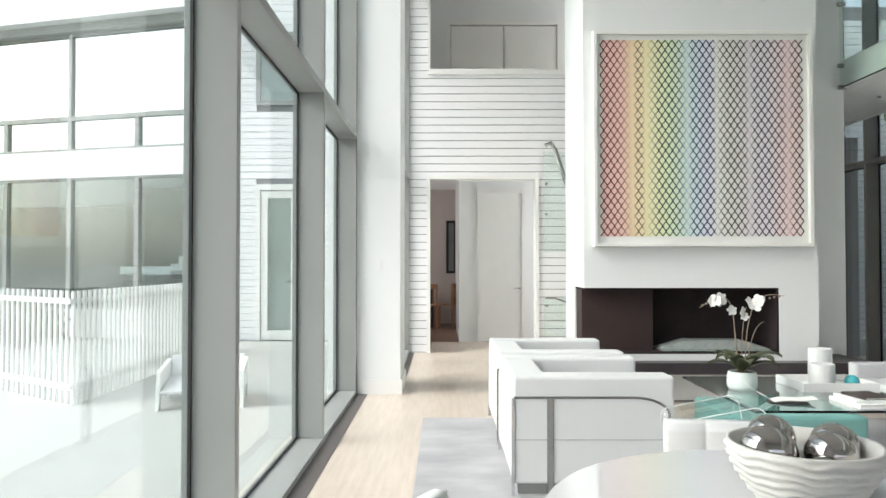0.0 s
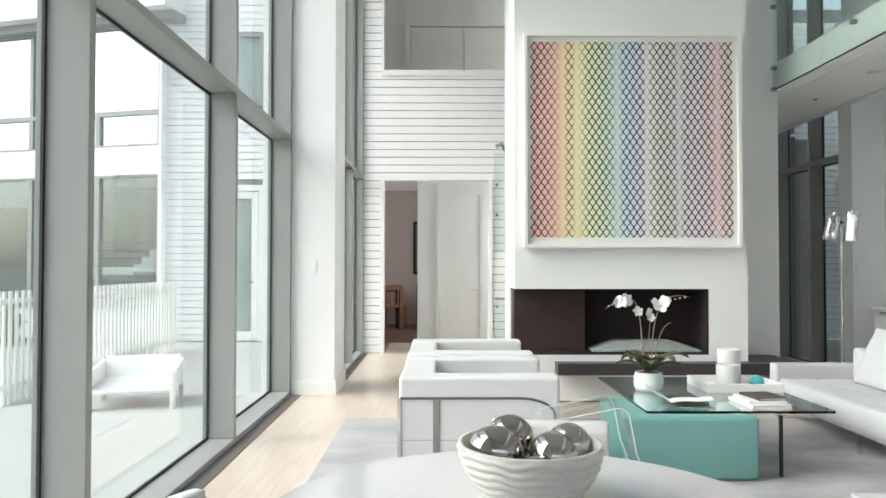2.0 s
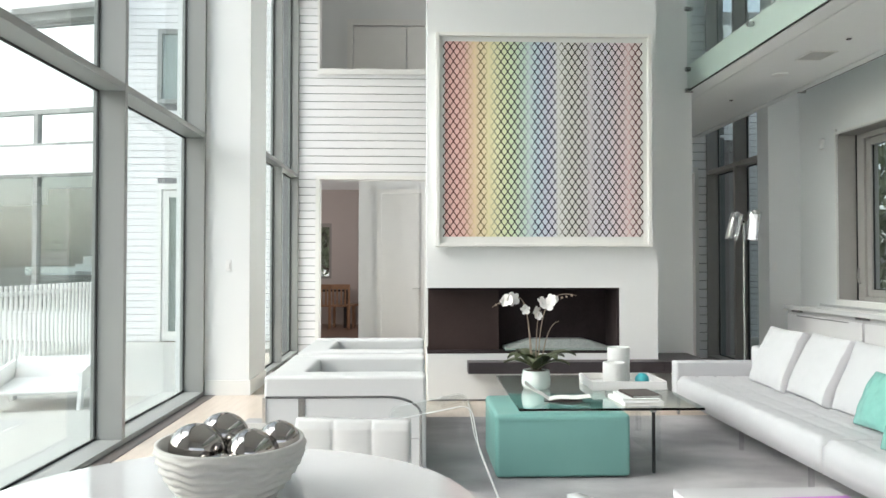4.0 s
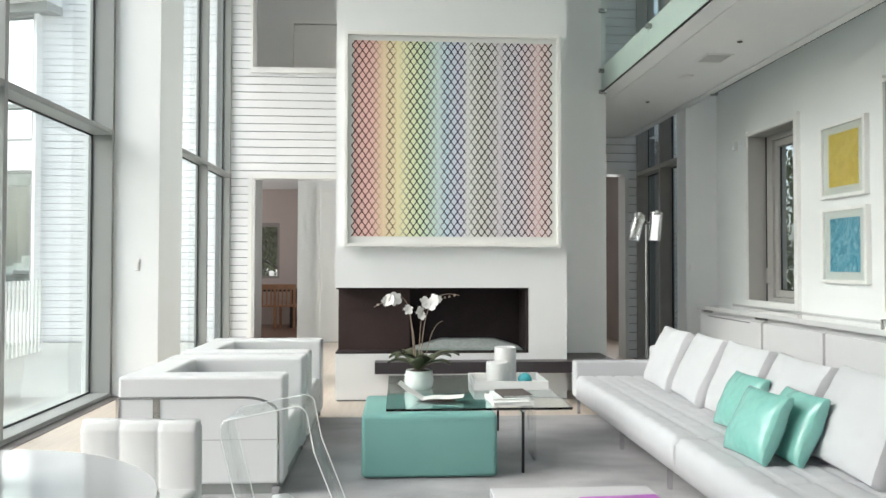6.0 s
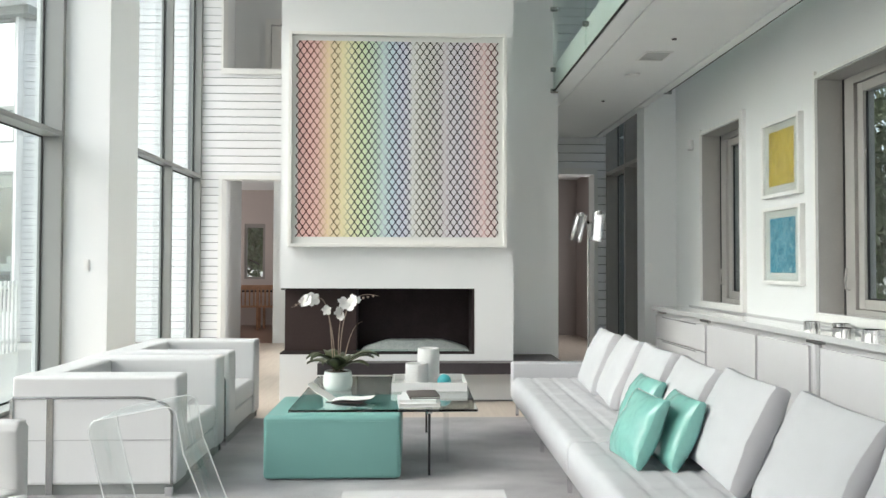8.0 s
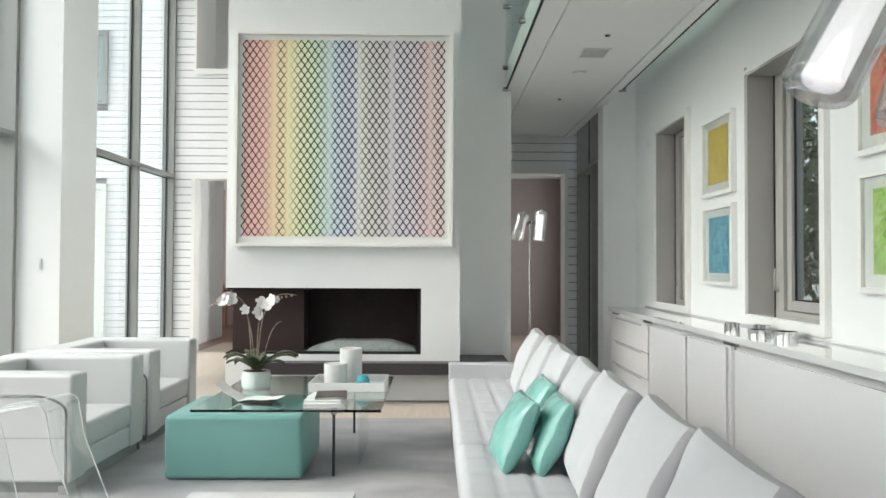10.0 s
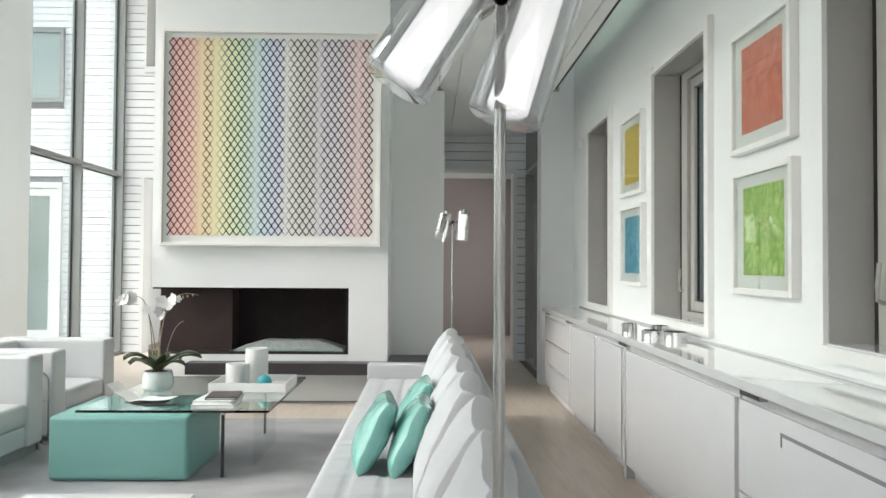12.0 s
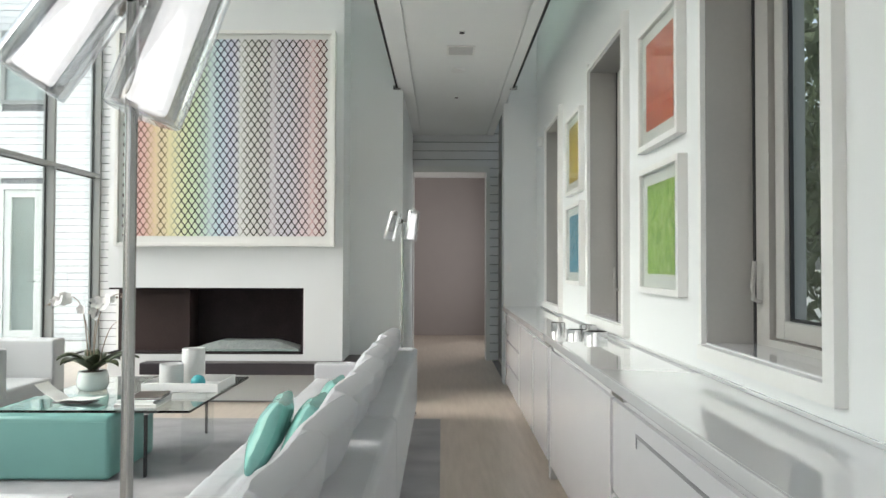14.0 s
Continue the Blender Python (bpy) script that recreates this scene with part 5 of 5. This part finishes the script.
part("door_frame", boxes((-3.2, -3.12, 12.14, 12.3, -0.05, 2.6), (-2.48, -2.4, 12.14, 12.3, -0.05, 2.6), (-3.12, -2.48, 12.14, 12.3, 2.5, 2.6)), M["trim"], gd)
gl = part("door_leaf", boxes((-3.11, -3.0, 12.16, 12.22, -0.04, 2.49), (-2.60, -2.49, 12.16, 12.22, -0.04, 2.49), (-3.0, -2.60, 12.16, 12.22, -0.04, 0.12), (-3.0, -2.60, 12.16, 12.22, 2.37, 2.49)), M["trim"], gd)
part("pane", box(-3.0, -2.60, 12.18, 12.19, 0.12, 2.37), M["pane_green"], gl)
part("blind", box(-3.0, -2.60, 12.21, 12.22, 0.12, 2.37), M["groove"], gl)
part("handle", tube((-2.55, 12.12, 0.95), (-2.68, 12.12, 0.95), 0.012), M["steel"], gl)
x0, x1, z0, z1 = -3.2, -2.4, 3.95, 5.2
w = root("window_8", (-2.8, 12.18, z0), "grey framed window in the boarded wing", "window", "", "structure")
part("window_frame", boxes((x0, x0 + 0.07, 12.13, 12.2, z0, z1), (x1 - 0.07, x1, 12.13, 12.2, z0, z1), (x0 + 0.07, x1 - 0.07, 12.13, 12.2, z0, z0 + 0.07), (x0 + 0.07, x1 - 0.07, 12.13, 12.2, z1 - 0.07, z1)), M["frame"], w)
part("pane", box(x0 + 0.07, x1 - 0.07, 12.16, 12.17, z0 + 0.07, z1 - 0.07), M["pane_green"], w)
part("blind", box(x0 + 0.07, x1 - 0.07, 12.18, 12.195, z0 + 0.07, z1 - 0.07), M["groove"], w)


def fence(a, b):
    """Pickets on two rails from one ground point to another."""
    d = Vector((b[0] - a[0], b[1] - a[1], 0))
    r = root("picket_fence", (a[0], a[1], -0.05), "white painted picket fence across the courtyard", "fence", "fence runs")
    turn = Euler((0, 0, math.atan2(d.y, d.x)))
    first = part("picket", moved(box(0, 0.04, -0.012, 0.012, 0, 1.05, 0.003, 1), turn.to_matrix().to_4x4()), M["white"])
    first.parent = r
    for i in range(1, int(d.length / 0.105)):
        o = new("picket", first.data)
        o.parent, o.location = r, d.normalized() * (0.105 * i)
    for z in (0.14, 0.93):
        rail_ob = part("rail", moved(box(0, d.length, 0.013, 0.04, z, z + 0.05), turn.to_matrix().to_4x4()), M["white"])
        rail_ob.parent = r
    return r


fence((-3.4, 6.6), (-8.6, 10.2))
fence((-3.4, 6.66), (-3.42, 11.0))
hedge_rnd = random.Random(9)
hv, hf = [], []
for k in range(5000):
    c = Vector((hedge_rnd.uniform(-12, -6.2), 11.5 + hedge_rnd.gauss(0, 0.18), hedge_rnd.uniform(-0.05, 0.45) + 0.25 * hedge_rnd.random() ** 4))
    q = Euler((hedge_rnd.uniform(0, 6), hedge_rnd.uniform(0, 6), hedge_rnd.uniform(0, 6))).to_matrix()
    i = len(hv)
    hv += [tuple(c + q @ Vector(p) * 0.09) for p in ((-1, 0, 0), (0, -0.3, 0.1), (1, 0, 0), (0, 0.3, 0.1))]
    hf.append((i, i + 1, i + 2, i + 3))
sv, sf = [], []
for k in range(8000):
    c = Vector((8.4 + hedge_rnd.gauss(0, 0.35), hedge_rnd.uniform(2.0, 12.3), -0.16 + 5.8 * hedge_rnd.random() ** 0.9))
    q = Euler((hedge_rnd.uniform(0, 6), hedge_rnd.uniform(0, 6), hedge_rnd.uniform(0, 6))).to_matrix()
    i = len(sv)
    sv += [tuple(c + q @ Vector(p) * hedge_rnd.uniform(0.07, 0.15)) for p in ((-1, 0, 0), (0, -0.4, 0.1), (1, 0, 0), (0, 0.4, 0.1))]
    sf.append((i, i + 1, i + 2, i + 3))
sm = bpy.data.meshes.new("tall_hedge")
sm.from_pydata(sv, [], sf)
sm.materials.append(M["foliage"])
tagged(new("tall_hedge", sm), "tall loose leafy hedge outside the casement windows", "hedge", "", "stuff")
hm = bpy.data.meshes.new("hedge")
hm.from_pydata(hv, [], hf)
hm.materials.append(M["foliage"])
tagged(new("hedge", hm), "low grassy green planting before the house", "planting", "", "stuff")


def garden_chair(x, y, turn):
    r = root("garden_chair", (0, 0, 0), "low white moulded outdoor lounge chair on the paving", "garden chair")
    part("seat", moved(box(-0.34, 0.34, -0.32, 0.26, 0, 0.03, 0.01), pose(0, 0, 0.17, 5)), M["white"], r)
    part("backrest", moved(box(-0.34, 0.34, -0.015, 0.015, 0, 0.27, 0.01), pose(0, 0.25, 0.16, -24)), M["white"], r)
    for sx in (-0.36, 0.36):
        bm = bmesh.new()
        prof = ((-0.36, 0.0), (-0.24, 0.0), (-0.2, 0.15), (0.2, 0.15), (0.24, 0.0), (0.36, 0.0), (0.33, 0.38), (-0.28, 0.33))
        near = [bm.verts.new((sx - 0.016, p, q)) for p, q in prof]
        far = [bm.verts.new((sx + 0.016, p, q)) for p, q in prof]
        bm.faces.new(near[::-1]), bm.faces.new(far)
        for k in range(len(prof)):
            bm.faces.new((near[k], near[(k + 1) % len(prof)], far[(k + 1) % len(prof)], far[k]))
        bmesh.ops.recalc_face_normals(bm, faces=bm.faces)
        part("side", bm, M["white"], r, "folded side panel with a cut-out")
    r.matrix_basis = pose(x, y, -0.05, 0, 0, turn)
    return r


garden_chair(-2.25, 6.75, 12)


def tree(x, y, h, seed, spread):
    rnd = random.Random(seed)
    r = root("tree", (x, y, -0.16), "leafy green tree outside the window", "tree", "trees")
    limbs = bmesh.new()
    add_tube(limbs, (x, y, -0.16), (x, y, h * 0.6), 0.13, 10, 0.06)
    tips = []
    for k in range(9):
        a, zz = rnd.uniform(0, 6.28), h * rnd.uniform(0.25, 0.6)
        e = Vector((x + spread * 0.7 * math.cos(a), y + spread * 0.7 * math.sin(a), zz + h * rnd.uniform(0.1, 0.35)))
        add_tube(limbs, (x, y, zz), e, 0.05, 6, 0.015)
        tips.append(e)
    part("trunk", limbs, M["bark"], r)
    verts, faces = [], []
    for k in range(5200):
        c = rnd.choice(tips) + Vector((rnd.gauss(0, spread * 0.36), rnd.gauss(0, spread * 0.36), rnd.gauss(0, h * 0.14)))
        if c.z < 0.1:
            continue
        q = Euler((rnd.uniform(0, 6), rnd.uniform(0, 6), rnd.uniform(0, 6))).to_matrix()
        s = rnd.uniform(0.05, 0.11)
        i = len(verts)
        verts += [c + q @ Vector(p) * s for p in ((-1, 0, 0), (0, -0.45, 0.1), (1, 0, 0), (0, 0.45, 0.1))]
        faces.append((i, i + 1, i + 2, i + 3))
    me = bpy.data.meshes.new("crown")
    me.from_pydata([tuple(v) for v in verts], [], faces)
    me.materials.append(M["foliage"])
    o = new("crown", me)
    o.parent, o.location = r, (-x, -y, 0.16)
    return r


for i, (x, y, h) in enumerate(((9.0, 5.0, 4.5), (10.2, 8.0, 5.5), (9.3, 10.6, 4.6), (11.5, 2.5, 5.0), (-0.9, 18.0, 3.6), (-2.6, 18.5, 4.0))):
    tree(x, y, h, 40 + i, 1.5)
